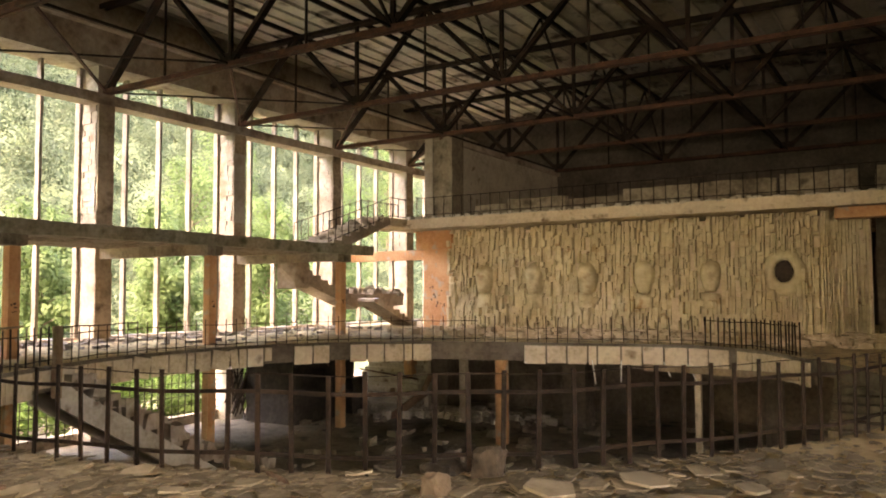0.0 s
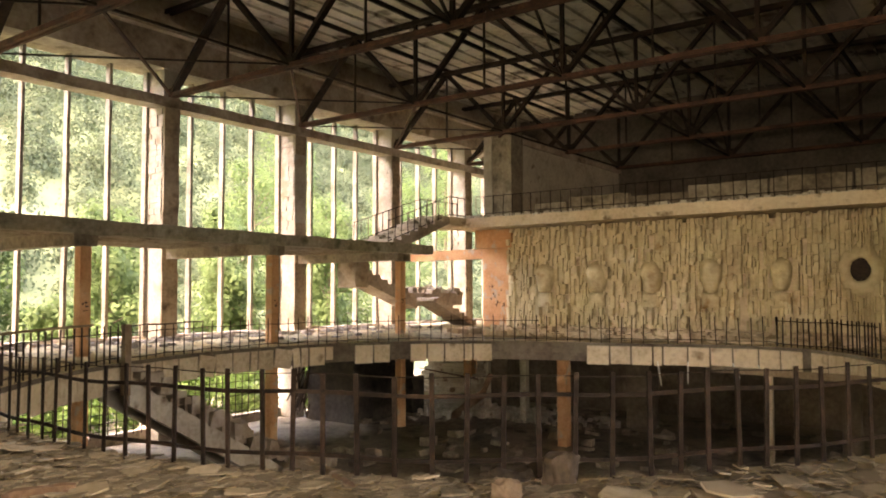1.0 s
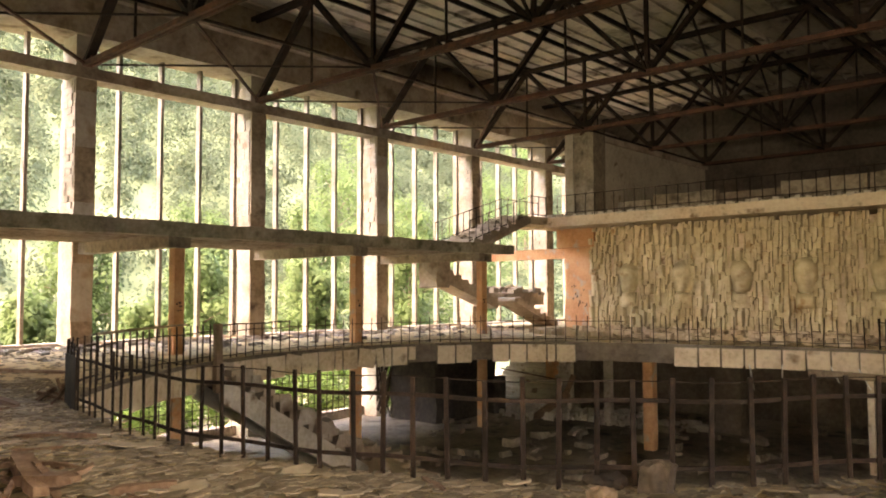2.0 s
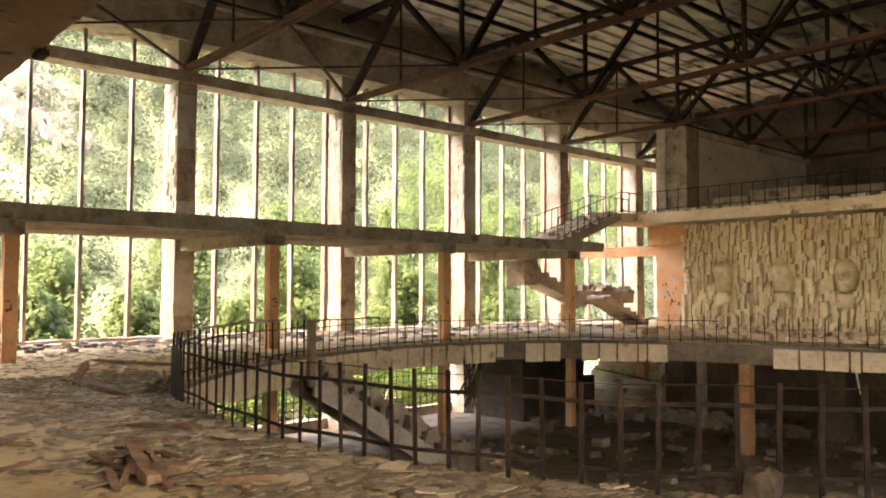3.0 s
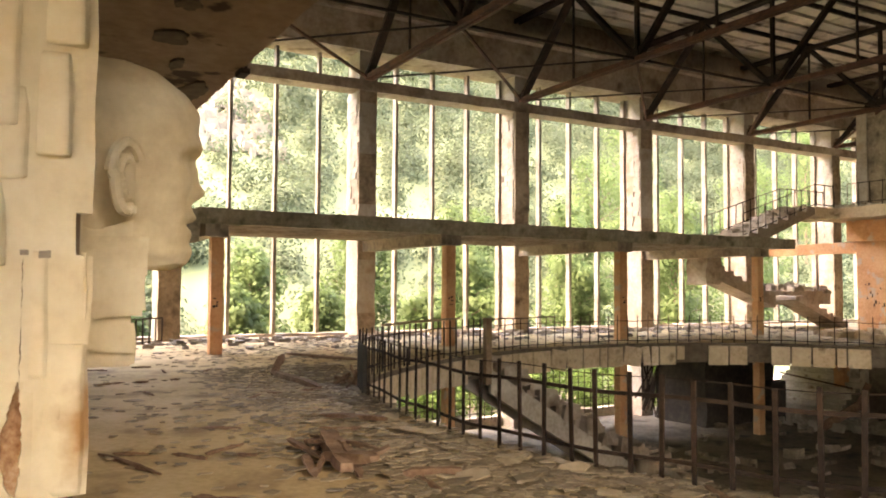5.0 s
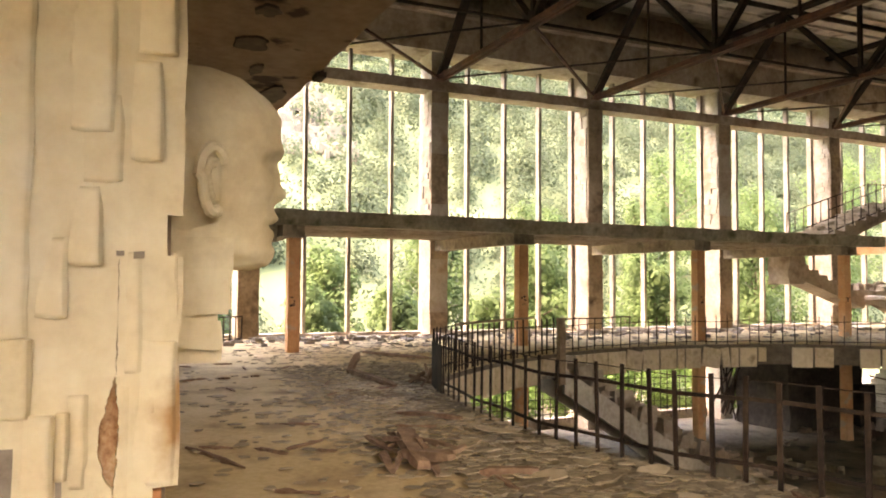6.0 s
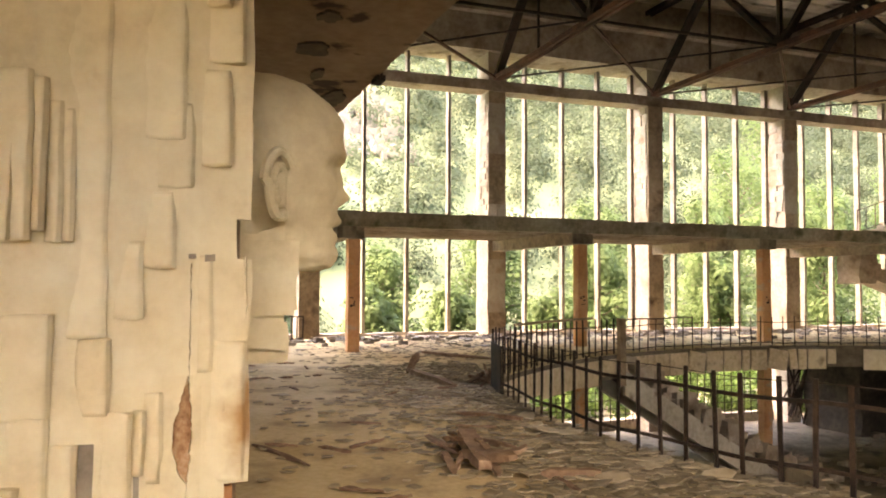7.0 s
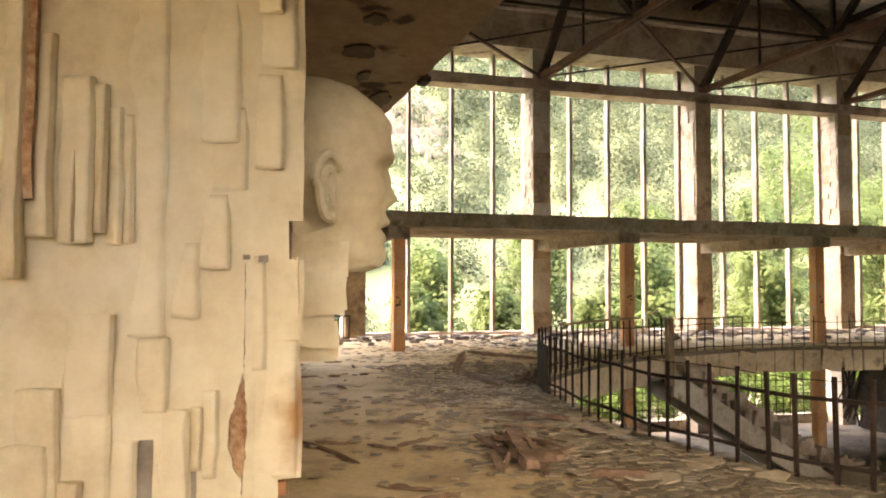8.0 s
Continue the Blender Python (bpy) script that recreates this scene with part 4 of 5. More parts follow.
rough_box(bm, (0, -0.05, 0.34), (3.68, 0, 5.2), (60, 1, 60), 0.018, 4)
bmesh.ops.transform(bm, matrix=NM, verts=bm.verts)
part("plaster_bed", bm, RELIEF, near_relief)
# bed beyond the crack, with a notch knocked out of its edge
for u0, u1, z0, z1 in ((3.8, 3.97, 0.34, 1.75), (3.96, 4.1, 0.47, 1.75), (3.8, 4.02, 1.75, 1.98), (3.8, 4.1, 1.98, 5.2)):
    bm = bmesh.new()
    rough_box(bm, (u0, -0.055, z0), (u1, 0, z1), (6, 1, max(4, int((z1 - z0) * 12))), 0.018, 4)
    bmesh.ops.transform(bm, matrix=NM, verts=bm.verts)
    part("plaster_bed", bm, RELIEF, near_relief)
bm = bmesh.new()
rough_box(bm, (3.66, -0.06, 1.08), (3.82, 0, 5.2), (4, 1, 50), 0.018, 4)
bmesh.ops.transform(bm, matrix=NM, verts=bm.verts)
part("plaster_bed", bm, RELIEF, near_relief)


def chipped_strip(side):
    """Plaster on one side of a leaf-shaped chip, its broken edge turned in to the core."""
    bm = bmesh.new()
    rows = []
    for i in range(61):
        z = 0.35 + 0.745 * i / 60
        t = max(0.0, min(1.0, (z - 0.49) / 0.60))
        belly = math.sin(math.pi * t ** 0.85)
        jag = 0.010 * noise.noise(Vector((z * 14, side, 0))) + 0.005 * noise.noise(Vector((z * 45, side, 3)))
        edge = (-0.535 - 0.085 * belly * (1.1 - 0.5 * t) if side < 0 else -0.530 + 0.022 * belly) + 1.6 * jag
        outer = -0.67 if side < 0 else -0.46
        face = XN + 0.062 + 0.006 * noise.noise(Vector((z * 5, side, 1)))
        line = [outer + (edge - outer) * k / 5 for k in range(6)]
        rows.append([bm.verts.new((face, y, z)) for y in line] + [bm.verts.new((XN - 0.01, edge - side * 0.004, z))])
    for a, b in zip(rows, rows[1:]):
        for k in range(6):
            bm.faces.new((a[k], a[k + 1], b[k + 1], b[k]))
    bmesh.ops.recalc_face_normals(bm, faces=bm.faces[:])
    part("chipped_plaster", bm, RELIEF, near_relief)


chipped_strip(-1)
chipped_strip(1)
slabs = random.Random(12)
# plates (from y, to y, from z, to z, depth): the upper ones stand out at their lower end, the lower ones at their upper end
HANGING = [(-1.8, -1.68, 1.62, 3.31, 0.10), (-1.7, -1.54, 1.84, 2.96, 0.075), (-1.52, -1.34, 1.81, 2.74, 0.06), (-1.47, -1.43, 1.82, 2.34, 0.07), (-1.36, -1.27, 1.87, 2.7, 0.075),
           (-1.28, -1.19, 1.81, 2.58, 0.05), (-1.22, -1.13, 1.82, 2.54, 0.04), (-1.19, -0.96, 1.3, 3.23, 0.025), (-0.94, -0.78, 1.4, 1.83, 0.03), (-0.79, -0.61, 1.68, 2.11, 0.05),
           (-0.76, -0.52, 2.13, 2.62, 0.035), (-0.52, -0.32, 2.26, 2.83, 0.05), (-0.8, -0.57, 2.4, 3.37, 0.035), (-0.48, -0.25, 2.86, 3.44, 0.06), (-0.48, -0.33, 3.18, 3.47, 0.09),
           (-0.53, -0.4, 1.1, 1.76, 0.03), (-0.41, -0.31, 0.88, 1.28, 0.03)]
STANDING = [(-1.72, -1.48, 0.42, 1.04, 0.055), (-1.48, -1.22, 0.87, 1.44, 0.06), (-1.11, -0.93, 0.88, 1.3, 0.055), (-1.43, -1.23, 0.4, 0.89, 0.035), (-1.79, -1.53, 0.36, 0.75, 0.05),
            (-1.53, -1.36, 0.35, 0.54, 0.06), (-1.23, -1.09, 0.38, 0.74, 0.05), (-0.98, -0.82, 0.38, 0.9, 0.045), (-0.82, -0.75, 0.55, 0.91, 0.06), (-0.77, -0.66, 0.5, 1.0, 0.04),
            (-0.46, -0.22, 0.48, 1.28, 0.05), (-0.25, -0.22, 1.28, 1.76, 0.03)]
for n in range(40):
    w, h = slabs.uniform(0.10, 0.26), slabs.uniform(0.4, 0.95)
    y, z = slabs.uniform(-3.9, -1.95 - w), slabs.uniform(0.47, 3.6)
    (HANGING if z > 1.4 else STANDING).append((y, y + w, z, z + h, slabs.choice((0.03, 0.045, 0.06))))


def relief_plate(y0, y1, z0, z1, d, rising):
    """A plate flush with the bed at one end and one side, standing out by d at the far corner."""
    w, h = y1 - y0, z1 - z0
    nu, nv = max(4, int(w / 0.02)), max(8, int(h / 0.03))
    bm = bmesh.new()
    rows = []
    for j in range(nv + 1):
        v = j / nv
        lift = v if rising else 1.0 - v
        lift = 0.38 + 0.62 * min(1.0, lift * 1.3)
        side = 0.012 * noise.noise(Vector((v * h * 4.0, y0 * 9, z0 * 5)))
        row = [bm.verts.new((XN - 0.02, y0, z0 + h * v))]
        for i in range(nu + 1):
            u = i / nu
            y = y0 + w * u + side * u
            arc = 0.035 * w / 0.15 * (u - 0.5) ** 2 * (1 if rising else -1)
            z = z0 + h * v - arc * (lift > 0.5) + 0.01 * noise.noise(Vector((y * 9, v * 3, z0)))
            tall = d * lift * min(1.0, u * 1.25) - 0.007
            tall += 0.006 * noise.noise(Vector((y * 6, z * 4, d * 30))) + 0.0025 * noise.noise(Vector((y * 25, z * 18, 2)))
            if i == nu:
                tall -= 0.3 * d
            row.append(bm.verts.new((XN + 0.050 + tall, y, z)))
        row.append(bm.verts.new((XN - 0.02, y1 + side + 0.004, z0 + h * v)))
        rows.append(row)
    for a, b in zip(rows, rows[1:]):
        for i in range(nu + 2):
            bm.faces.new((a[i], a[i + 1], b[i + 1], b[i])).smooth = 0 < i < nu
    for row in (rows[0], rows[-1]):
        bm.faces.new(row)
    bmesh.ops.recalc_face_normals(bm, faces=bm.faces[:])
    part("relief_plate", bm, RELIEF, near_relief)


for table, rising in ((HANGING, False), (STANDING, True)):
    for row in table:
        relief_plate(*row[:4], row[4] * 1.4, rising)


def grey_patch(y0, y1, z0, z1, k):
    """A grey patch: the shallow gap of a fallen plate, or a painted ledge shadow."""
    bm = bmesh.new()
    rough_box(bm, (XN + 0.03, y0, z0), (XN + 0.066, y1, z1), (1, 5, 14), 0.03, k)
    tagged(part("gap_shade_patch", bm, CONCRETE), "grey patch of a fallen relief plate or a painted ledge shadow", "patch", "bare relief patches")


grey_patch(-1.085, -1.01, 0.40, 0.74, 1)
grey_patch(-0.815, -0.785, 0.38, 0.56, 2)
# these two small patches paint the shadows at ledges
grey_patch(-0.535, -0.495, 1.735, 1.76, 3)
grey_patch(-0.46, -0.40, 1.74, 1.78, 4)
bm = bmesh.new()
sweep(bm, [Vector((XN + 0.064, -0.527 + 0.012 * noise.noise(Vector((k * 0.9, 0, 0))), 1.08 + 0.035 * k)) for k in range(19)], 0.007, 0.03)
tagged(part("crack", bm, BACKING), "dark crack running up from a chip in the relief", "crack")
simple("exposed_brick_core", "rough orange brick core showing through a chipped relief", "brick", RUST_LIGHT, lambda bm: rough_box(bm, (XN - 0.05, -0.66, 0.42), (XN + 0.02, -0.47, 1.12), (2, 14, 40), 0.06))
simple("rusty_anchor_bar", "rusty iron anchor bar in a joint of the relief", "bar", RUST_LIGHT, lambda bm: rough_box(bm, (XN + 0.06, -1.675, 2.05), (XN + 0.135, -1.63, 4.4), (1, 2, 30), 0.03))
near_base = thing("brick_base", "orange brick base below the stone relief", "plinth")
for i in range(5):
    for j in range(17):
        bm = bmesh.new()
        box(bm, (XN - 0.06, -4.5 + j * 0.255 - (0.13 if i % 2 else 0) + 0.02, 0.045 + i * 0.09), (0.12, 0.245, 0.08), None, 0.006)
        part("brick", bm, BRICK, near_base)


def near_head():
    bm = bmesh.new()
    head_mesh(bm, 1.33)
    # ear: an open rim standing off the skull at the back, and an inner fold
    for rx, rz, r, off, a_from, a_to in ((0.10, 0.215, 0.036, 0.475, 0.55, 5.1), (0.045, 0.11, 0.026, 0.46, 1.1, 4.6)):
        n = 26
        for i in range(n):
            pts = []
            for a in (a_from + (a_to - a_from) * i / n, a_from + (a_to - a_from) * (i + 1.2) / n):
                k = 0.7 if math.sin(a) < 0 else 1.0
                pts.append(Vector((off - 0.045 * math.cos(a), 0.10 + rx * k * math.cos(a), -0.10 + rz * math.sin(a))))
            tube(bm, pts[0], pts[1], r, r, 8)
    box(bm, (0.425, 0.105, -0.10), (0.05, 0.11, 0.30), None, 0.02)
    box(bm, (0.435, 0.13, -0.30), (0.06, 0.08, 0.09), None, 0.025)
    bmesh.ops.transform(bm, matrix=Matrix.Translation((HX, HY, 2.36)), verts=bm.verts)
    # neck and collar blocks round a core
    box(bm, (HX - 0.03, -0.1, 1.55), (0.72, 0.40, 0.96))
    rough_box(bm, (HX - 0.42, YN - 0.05, 1.655), (HX + 0.37, 0.215, 1.90), (8, 8, 6), 0.05, 1)
    rough_box(bm, (HX - 0.42, YN - 0.05, 1.375), (HX + 0.39, 0.175, 1.66), (8, 8, 6), 0.04, 4)
    rough_box(bm, (HX - 0.42, YN - 0.05, 1.42), (HX + 0.33, 0.215, 1.64), (8, 8, 6), 0.06, 9)
    rough_box(bm, (HX - 0.45, YN - 0.05, 1.19), (HX + 0.40, 0.09, 1.375), (8, 6, 4), 0.05, 2)
    rough_box(bm, (HX - 0.45, YN - 0.05, 1.08), (HX + 0.34, 0.125, 1.33), (8, 6, 4), 0.06, 7)
    return tagged(part("carved_bust", bm, RELIEF), "large cream stone carved head jutting from the relief wall", "sculpture")


HX = -4.75
HY = -0.065
near_head()
simple("near_relief_edge", "smooth stone edge behind the carved head", "relief", RELIEF, lambda bm: [rough_box(bm, (-5.6, YN - 0.1, z), (-3.95, YN + d, z + h), (3, 1, 3), 0.02, z) for z, h, d in ((0.47, 0.75, 0.03), (1.22, 0.9, 0.02), (2.12, 1.1, 0.04), (3.22, 1.2, 0.02))])

SOFFIT_PATCHES = [(-8.18, 0.95, 0.19, 1.4), (-9.25, 1.2, 0.08, 3.0), (-7.0, 0.9, 0.12, 1.3), (-10.6, 1.65, 0.2, 3.2), (-12.2, 1.6, 0.22, 3.0)]
# bare dark patches where the near soffit has shed its plaster
def soffit_patch(x, y, r, sx):
    bm = bmesh.new()
    outline = []
    for i in range(26):
        a = 6.283 * i / 26
        k = r * (1 + 0.45 * noise.noise(Vector((math.cos(a) * 1.7 + x * 3, math.sin(a) * 1.7 + y * 3, 0))) + 0.25 * noise.noise(Vector((math.cos(a) * 5, math.sin(a) * 5, x))))
        outline.append(bm.verts.new((x + sx * k * math.cos(a), y + k * math.sin(a), 4.366)))
    low = bm.faces.new(outline)
    up = bmesh.ops.extrude_face_region(bm, geom=[low])
    bmesh.ops.translate(bm, vec=(0, 0, 0.03), verts=[v for v in up["geom"] if isinstance(v, bmesh.types.BMVert)])
    bmesh.ops.recalc_face_normals(bm, faces=bm.faces[:])
    tagged(part("soffit_patch", bm, CONCRETE_DARK), "dark bare patch where plaster fell off the soffit", "patch", "bare soffit patches")


for x, y, r, sx in SOFFIT_PATCHES:
    soffit_patch(x, y, r, sx)

# ---- rubble on the floor ----
def plate(bm, x, y, z, r, thick, tilt):
    """A thin broken plate with an uneven outline."""
    n = random.choice((4, 4, 5, 5, 6))
    a0 = rng(0, 6.28)
    rot = Euler((rng(-tilt, tilt), rng(-tilt, tilt), 0)).to_matrix()
    sx = rng(0.55, 1.0)
    top, bot = [], []
    for i in range(n):
        a = a0 + 6.283 * (i + rng(-0.25, 0.25)) / n
        p = Vector((r * sx * math.cos(a), r * math.sin(a), 0))
        c = Vector((x, y, z))
        top.append(bm.verts.new(c + rot @ (p + Vector((0, 0, thick)))))
        bot.append(bm.verts.new(c + rot @ p))
    bm.faces.new(top)
    for i in range(n):
        bm.faces.new((bot[i], bot[(i + 1) % n], top[(i + 1) % n], top[i]))


def slate_cover(x, y):
    """How thickly broken slate lies at a place."""
    d = 0.22 + 0.6 * noise.noise(Vector((x * 0.35, y * 0.35, 3.0)))
    d += 0.8 * max(0.0, min(1.0, (y - 0.6 - max(0.0, -x - 8) * 0.12) / 2.2))
    # trodden bare strip along the relief wall, its border wandering
    border = 2.3 - 0.06 * (x + 3.0) + 0.9 * noise.noise(Vector((x * 0.5, y * 0.5, 8.0)))
    bare = max(0.0, min(1.0, (border - y) / 0.9)) * max(0.0, min(1.0, (-1.5 - x) / 2.0))
    d *= 1.0 - 0.86 * bare
    d *= max(0.0, min(1.0, (9.8 - x) / 1.5)) * max(0.0, min(1.0, (y + 1.5) / 1.5))
    d *= 1.0 - 0.45 * max(0.0, min(1.0, (-5.0 - x) / 2.0))
    return max(0.02, min(1.0, d))


rub = bmesh.new()
made = 0
while made < 24500:
    if made < 6000:
        x, y = rng(-3, 9.8), rng(1.5, 7.5)
    elif made < 20500:
        x, y = rng(-14, 6.5), rng(-1.5, 5.2)
    elif made < 22900:
        x, y = rng(-21.8, 3), rng(-1, 9)
    else:
        x, y = rng(-21.8, 2), rng(9, 27.5)
    if in_opening(x, y) or (x < XN and y < YN + 0.1) or (x < XN + 0.2 and y < 0):
        continue
    if random.random() > slate_cover(x, y):
        continue
    made += 1
    plate(rub, x, y, rng(-0.004, 0.03), rng(0.025, 0.085) if random.random() < 0.92 else rng(0.08, 0.15), rng(0.006, 0.014), 0.085 if x < -3 else 0.13)
tagged(part("slate_rubble", rub, SLATE), "thin broken slate plates strewn over the floor", "rubble", kind="stuff")
for i in range(240):
    while True:
        x, y = rng(-8, 6.0), rng(2.2, 6.5)
        if not in_opening(x, y) and random.random() < slate_cover(x, y):
            break
    bm = bmesh.new()
    plate(bm, 0, 0, 0, rng(0.08, 0.17), rng(0.008, 0.018), 0.0)
    ob = tagged(part("slate_plate", bm, SLATE), "large broken slate plate lying on the floor", "slate", "large slate plates")
    ob.matrix_world = Matrix.Translation((x, y, rng(0.02, 0.05))) @ Euler((rng(-0.16, 0.16), rng(-0.16, 0.16), 0)).to_matrix().to_4x4()


def debris_board(label, p, q, w, h, name="board"):
    bm = bmesh.new()
    p, q = Vector(p), Vector(q)
    d = q - p
    n = 6
    rot = d.to_track_quat("X", "Z").to_matrix()
    ring = []
    for i in range(n + 1):
        c = p.lerp(q, i / n) - p
        f = 1.0 if 0 < i < n else rng(0.3, 0.7)
        ring.append([bm.verts.new(c + rot @ Vector((0, sy * w / 2 * f + rng(-0.01, 0.01), sz * h / 2 * f + rng(-0.008, 0.008)))) for sy, sz in ((-1, -1), (1, -1), (1, 1), (-1, 1))])
    for a, b in zip(ring, ring[1:]):
        for i in range(4):
            bm.faces.new((a[i], a[(i + 1) % 4], b[(i + 1) % 4], b[i]))
    bm.faces.new(ring[0][::-1])
    bm.faces.new(ring[-1])
    ob = tagged(part(name, bm, WOOD), label, "debris", "wood debris")
    ob.location = p
    return ob


debris_board("rotten brown timber lying on the floor", (-12.6, 3.5, 0.08), (-10.4, 3.6, 0.05), 0.12, 0.08)
debris_board("splintered timber stub standing up from the floor", (-12.5, 3.5, 0.03), (-12.7, 3.75, 0.36), 0.12, 0.07)
debris_board("rotten brown plank lying on the floor", (-16.2, 5.0, 0.05), (-14.2, 5.9, 0.05), 0.12, 0.06)
heap = random.Random(5)
debris_board("thick splintered timber lying in a small heap", (-6.35, 2.15, 0.16), (-5.25, 1.93, 0.07), 0.17, 0.11)
debris_board("thick splintered timber lying in a small heap", (-5.75, 1.9, 0.08), (-5.1, 2.12, 0.16), 0.15, 0.08)
for n in range(11):
    a = Vector((heap.uniform(-6.6, -5.6), heap.uniform(1.75, 2.25), heap.uniform(0.05, 0.2)))
    b = a + Vector((heap.uniform(0.25, 0.8), heap.uniform(-0.25, 0.2), heap.uniform(-0.12, 0.06)))
    b.z = max(0.03, b.z)
    debris_board("splintered rotten board in a small heap", a, b, heap.uniform(0.03, 0.08), heap.uniform(0.02, 0.04))
debris_board("upright broken plank end in the heap", (-5.35, 1.95, 0.04), (-5.2, 2.3, 0.22), 0.14, 0.04)
debris_board("short brown plank beside the railing", (-8.1, 2.75, 0.04), (-7.4, 3.3, 0.05), 0.1, 0.05)
debris_board("short log lying among slate plates", (-4.95, 2.3, 0.05), (-4.75, 2.75, 0.06), 0.07, 0.07, "log")
debris_board("thin stick lying on the dirt floor", (-7.04, 0.19, 0.02), (-5.92, 0.56, 0.03), 0.03, 0.03, "stick")
debris_board("thin stick lying on the dirt floor", (-6.95, 0.3, 0.03), (-6.8, 0.6, 0.02), 0.025, 0.025, "stick")
debris_board("thin stick lying on the bare floor", (-6.73, 0.79, 0.02), (-6.39, 1.03, 0.02), 0.03, 0.03, "stick")
for i in range(26):
    x, y = rng(-15, -2), rng(0.3, 4.2)
    if in_opening(x, y) or x > -3 and y > 4:
        continue
    a, L = rng(0, 3.14), rng(0.15, 0.6)
    debris_board("small splinter of brown wood on the floor", (x, y, 0.03), (x + L * math.cos(a), y + L * math.sin(a), 0.04), 0.035, 0.025, "splinter")
def boulder(label, lo, hi, seed, mat):
    """A broken masonry lump: rounded corners, knocked faces, pitted skin."""
    bm = bmesh.new()
    bmesh.ops.create_cube(bm, size=2.0)
    bmesh.ops.subdivide_edges(bm, edges=bm.edges[:], cuts=9, use_grid_fill=True)
    lo, hi = Vector(lo), Vector(hi)
    half = (hi - lo) / 2
    for v in bm.verts:
        q = v.co.copy()
        q = q * 0.62 + q.normalized() * 1.25 * 0.38
        q += noise.noise_vector(q * 1.1 + Vector((seed, 0, 0))) * 0.30 + noise.noise_vector(q * 3.0 + Vector((0, seed, 0))) * 0.10 + noise.noise_vector(q * 8.0) * 0.04
        v.co = (lo + hi) / 2 + Vector((q.x * half.x, q.y * half.y, q.z * half.z))
    return tagged(part("stone_block", bm, mat), label, "block", "loose masonry blocks")


boulder("worn tan stone block lying by the railing", (-2.03, 4.32, -0.06), (-1.85, 4.5, 0.17), 3, BACKING)
boulder("broken dark masonry block beside the railing", (-1.96, 4.97, -0.1), (-1.74, 5.17, 0.26), 8, BARK)
boulder("low dark lump of masonry on the floor", (-2.4, 4.9, -0.1), (-2.12, 5.15, 0.12), 5, BARK)
for i in range(8):
    bm = bmesh.new()
    plate(bm, 0, 0, 0, rng(0.14, 0.28), rng(0.015, 0.03), 0.0)
    ob = tagged(part("slate_slab", bm, SLATE), "broad broken slate slab lying loose by the railing", "slate", "broad slate slabs")
    ob.matrix_world = Matrix.Translation((-1.7 + 0.26 * i + rng(-0.1, 0.1), 4.55 + 0.18 * i + rng(-0.45, 0.3), rng(0.03, 0.07))) @ Euler((rng(-0.12, 0.12), rng(-0.12, 0.12), 0)).to_matrix().to_4x4()
simple("rubble_heap", "heap of rust-brown splinters at the railing's bend", "rubble", WOOD, lambda bm: [bar(bm, (-10.6 + rng(-0.3, 0.3), 4.3 + rng(-0.3, 0.2), 0.02), (-10.7 + rng(-0.4, 0.4), 4.3 + rng(-0.3, 0.3), rng(0.05, 0.3)), rng(0.02, 0.05)) for i in range(12)], "stuff")
simple("sill_rubble", "pale rubble and glass dust along the window sill", "rubble", PALE_PAINT, lambda bm: [rough_box(bm, (x, y, -0.02), (x + rng(0.05, 0.25), y + rng(0.05, 0.3), rng(0.01, 0.1)), (1, 1, 1), 0.06, y) for x, y in [(rng(-21.9, -20.6) if random.random() < 0.75 else rng(-21.9, -17.8), rng(0, 27)) for i in range(700)]], "stuff")
simple("wall_foot_rubble", "crumbled stone heaped at the far relief's foot", "rubble", FASCIA, lambda bm: [rough_box(bm, (x, y, -0.03), (x + rng(0.1, 0.5), y + rng(0.1, 0.4), rng(0.03, 0.22)), (1, 1, 1), 0.1, x) for x, y in [(rng(-16.5, 1.5), rng(22.9, 27.6)) for i in range(520)] if not in_opening(x, y)], "stuff")

# ---- outside ----
def hill_z(x, y):
    d = -x - 33
    base = -3.7
    if d <= 0:
        return base
    d = min(d, 84 + 0.12 * (d - 84))
    return base + 0.60 * d * (1 - math.exp(-d / 14)) + 3.0 * noise.noise(Vector((x * 0.03, y * 0.03, 0))) * min(1, d / 20)


def ground_mesh(bm):
    xs = [400, 60, 12, -22.9, -27, -31] + [-33 - 5 * i for i in range(1, 60)] + [-420, -600]
    ys = [-500, -200] + [-110 + 8 * i for i in range(58)] + [480, 700]
    rows = [[bm.verts.new((x, y, hill_z(x, y))) for y in ys] for x in xs]
    for a, b in zip(rows, rows[1:]):
        for i in range(len(ys) - 1):
            bm.faces.new((a[i], a[i + 1], b[i + 1], b[i]))
    bmesh.ops.recalc_face_normals(bm, faces=bm.faces[:])
    for f in bm.faces:
        f.smooth = True


simple("terrace", "pale gravel terrace outside the window wall", "terrace", CONCRETE, lambda bm: rough_box(bm, (-31.5, -30, -3.9), (-23.2, 60, -3.64), (4, 30, 1), 0.03), "structure")
simple("ground", "grassy ground rising to a wooded hillside", "ground", GRASS, ground_mesh, "structure")


SCREE_X, SCREE_Y = 70.0, 15.5


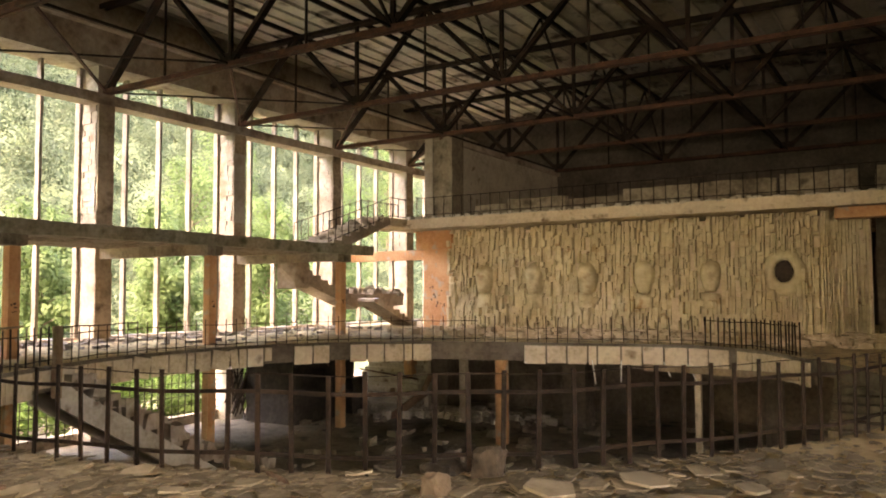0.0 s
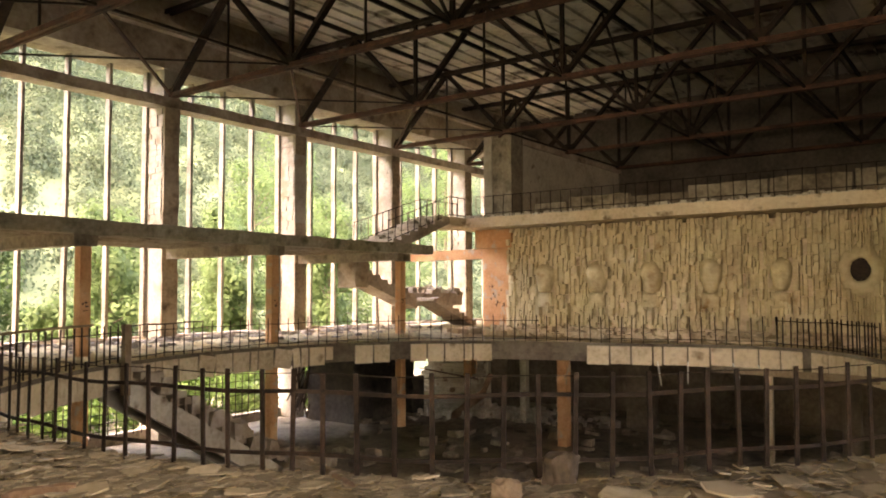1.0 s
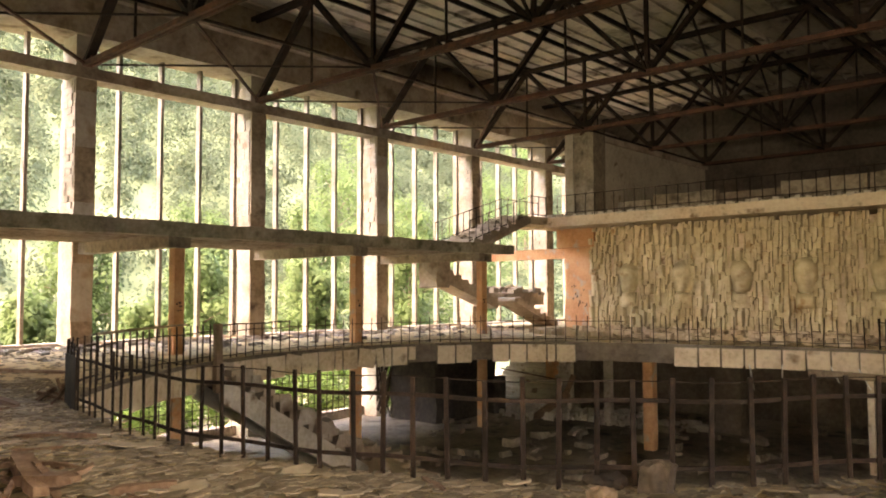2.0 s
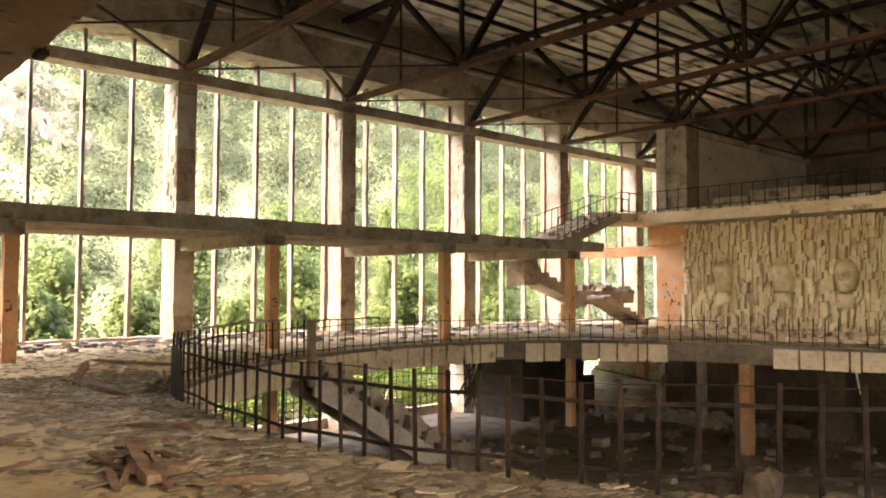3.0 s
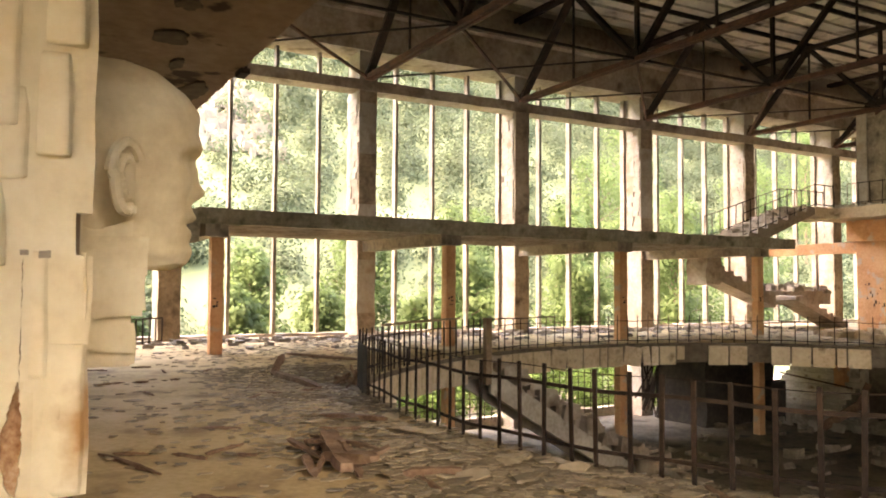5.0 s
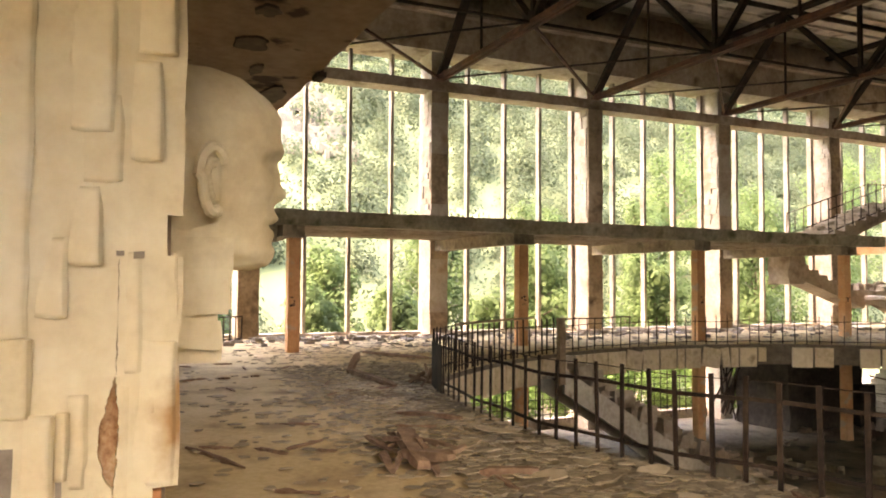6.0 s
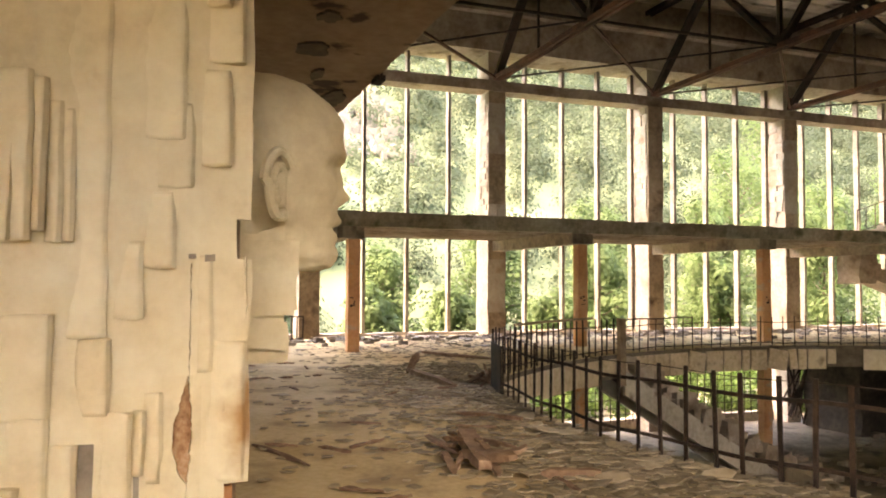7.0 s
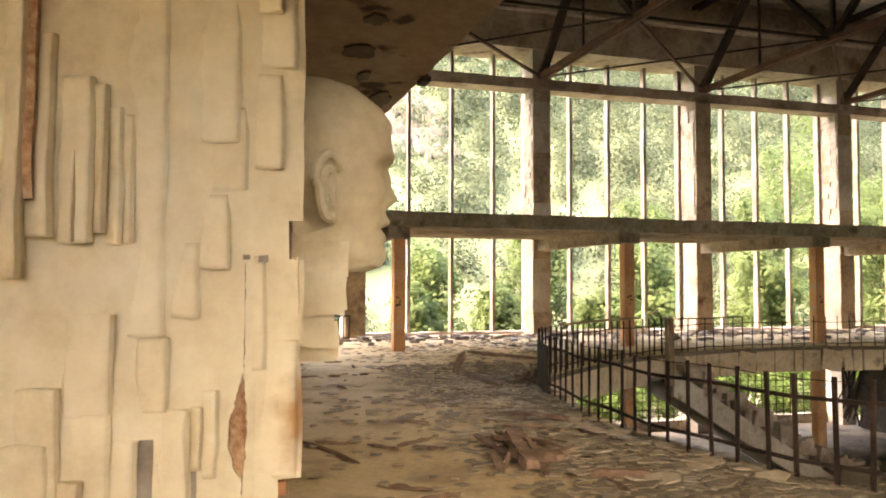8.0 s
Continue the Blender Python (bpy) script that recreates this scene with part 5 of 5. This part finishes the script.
def leaf_cloud(name, blobs, mat, label, category, kind=""):
    """Leaf quads scattered through blobs (x, y, z, rx, rz, count, leaf size)."""
    gen = np.random.default_rng(7)
    vs, fs = [], 0
    for x, y, z, rx, rz, n, s in blobs:
        d = gen.normal(size=(n, 3))
        d /= np.linalg.norm(d, axis=1)[:, None]
        rad = gen.uniform(0.55, 1.08, n)[:, None]
        c = np.array([x, y, z]) + d * rad * np.array([rx, rx, rz])
        nrm = d + gen.normal(scale=0.26, size=(n, 3)) + np.array([0, 0, 0.5])
        nrm /= np.linalg.norm(nrm, axis=1)[:, None]
        up = gen.normal(size=(n, 3))
        t = np.cross(nrm, up)
        t /= np.linalg.norm(t, axis=1)[:, None]
        b = np.cross(nrm, t)
        size = gen.uniform(0.5, 1.0, n)[:, None] * s
        quad = np.stack([c - t * size * 0.5, c + b * size * 0.8, c + t * size * 0.5, c - b * size * 0.8], axis=1)
        vs.append(quad.reshape(-1, 3))
    v = np.concatenate(vs)
    me = bpy.data.meshes.new(name)
    faces = np.arange(len(v)).reshape(-1, 4)
    me.from_pydata(v.tolist(), [], faces.tolist())
    me.materials.append(mat)
    ob = new(name, me)
    if label:
        tagged(ob, label, category, "", kind)
    return ob


blobs = []
gen = np.random.default_rng(3)
tries = 0
while len(blobs) < 4300 and tries < 60000:
    tries += 1
    x = -36 - 92 * gen.random() ** 0.8
    y = -10 + 240 * gen.random()
    if y > 12 - 1.62 * x or y < -8 - 0.02 * x:
        continue
    if ((x + SCREE_X) / 10) ** 2 + ((y - SCREE_Y) / 4.6) ** 2 < 1 and gen.random() < 0.8:
        continue
    r = gen.uniform(0.8, 1.7) * (1 + 0.004 * (-x))
    h = r * gen.uniform(0.75, 1.2)
    blobs.append((x, y, hill_z(x, y) + h * 0.7, r, h, 165, 0.17 + 0.0017 * (-x)))
leaf_cloud("hill_woods", blobs, LEAF_FAR, "dense green woods covering the hillside", "woods", "stuff")


def tree(x, y, height, spread, label, slim=False):
    th = thing("tree", label, "tree", "trees outside the windows")
    z0 = hill_z(x, y) - 0.1
    bm = bmesh.new()
    tube(bm, (x, y, z0), (x + rng(-0.2, 0.2), y + rng(-0.2, 0.2), z0 + height * 0.8), 0.16, 0.04, 8)
    cl = []
    n = 16
    for i in range(n):
        f = 0.2 + 0.78 * i / n
        a = i * 2.4 + rng(-0.4, 0.4)
        rr = spread * (1.05 - 0.75 * abs(f - 0.4)) * rng(0.55, 1.0)
        tip = Vector((x + rr * math.cos(a), y + rr * math.sin(a), z0 + height * f))
        tube(bm, (x, y, z0 + height * f * 0.85), tip, 0.05, 0.015, 5)
        cl.append((tip.x, tip.y, tip.z, spread * rng(0.3, 0.5), spread * rng(0.35, 0.6), 200, 0.21))
        cl.append((x + 0.4 * (tip.x - x), y + 0.4 * (tip.y - y), tip.z + 0.3, spread * 0.42, spread * 0.45, 130, 0.21))
    part("trunk", bm, BARK, th)
    c = leaf_cloud("crown", cl, LEAF, "", "")
    c.parent = th
    return th


for x, y, h, s in ((-29, 3, 4.6, 1.3), (-31, 7.5, 5.0, 1.4), (-33, 12, 5.0, 1.5), (-30, 16, 4.8, 1.4), (-34, 20.5, 7.5, 1.8), (-31, 25, 7.0, 1.7), (-35, 28, 10.0, 2.0),
                   (-32, 33, 9.5, 1.9), (-36, 38, 11.5, 2.2), (-38, 10, 6.0, 1.8), (-40, 24, 8.5, 2.2), (-38, 47, 12.5, 2.5), (-42, 36, 12.5, 2.6), (-44, 55, 13.5, 2.9),
                   (-33, -2, 5.0, 1.5), (-41, 2, 6.0, 1.9), (-40, 17, 7.0, 2.0), (-47, 44, 14.0, 2.9), (-36, 62, 12.5, 2.7), (-50, 70, 15, 3.2)):
    tree(x, y, h, s, "slender light green tree outside the windows")
ROCK = material("pale_rock", (0.09, 0.08, 0.058), (0.125, 0.11, 0.085), (0.155, 0.14, 0.11), 1.5, 0.15, coord="World")
simple("scree", "pale rocky scree on the hillside", "rocks", ROCK, lambda bm: [rough_box(bm, (x, y, hill_z(x, y) - 0.6), (x + rng(0.3, 1.3), y + rng(0.3, 1.0), hill_z(x, y) + rng(0.0, 0.4)), (1, 1, 1), 0.35, x + y) for x, y in [(-SCREE_X + rng(-8, 8), SCREE_Y + rng(-4, 4)) for i in range(260)]], "stuff")
shrubs = [(rng(-29, -24.6), rng(-6, 23), -3.6 + rng(0.2, 1.9), rng(0.5, 0.95), rng(0.5, 1.0), 130, 0.17) for i in range(260)]
shrubs += [(rng(-29, -25), rng(23, 33), -3.6 + rng(0.2, 2.2), rng(0.5, 0.95), rng(0.5, 1.0), 130, 0.17) for i in range(70)]
leaf_cloud("shrubs", shrubs, LEAF_YOUNG, "bright green shrubs outside the lower windows", "shrubs", "stuff")

# ---- fill lamps added at unseen openings behind the camera ----
# each is aimed and narrowed to brighten one part of the hall
for nm, loc, target, sx, sy, watt, spread in (("east_fill_light", (9.9, -3.75, 5.4), (-6.5, 0.0, -0.4), 8.3, 1.5, 0.6, 42), ("high_east_fill", (9.9, 4.5, 7.0), (-9.0, 0.8, 0.0), 4.8, 1.5, 2.3, 30), ("lower_east_fill", (9.9, 11.5, -1.9), (-14.0, 11.0, -1.6), 11.0, 1.7, 2.3, 60),
                                              ("south_fill_light", (6.2, -8.9, 1.75), (-10.5, 27, 9.0), 6.5, 1.7, 5.2, 42)):
    lamp = new(nm, bpy.data.lights.new(nm, "AREA"))
    lamp.data.shape, lamp.data.size, lamp.data.size_y = "RECTANGLE", sx, sy
    lamp.data.energy, lamp.data.color, lamp.data.spread = watt, (1.0, 0.94, 0.80), radians(spread)
    lamp.matrix_world = look(loc, target)
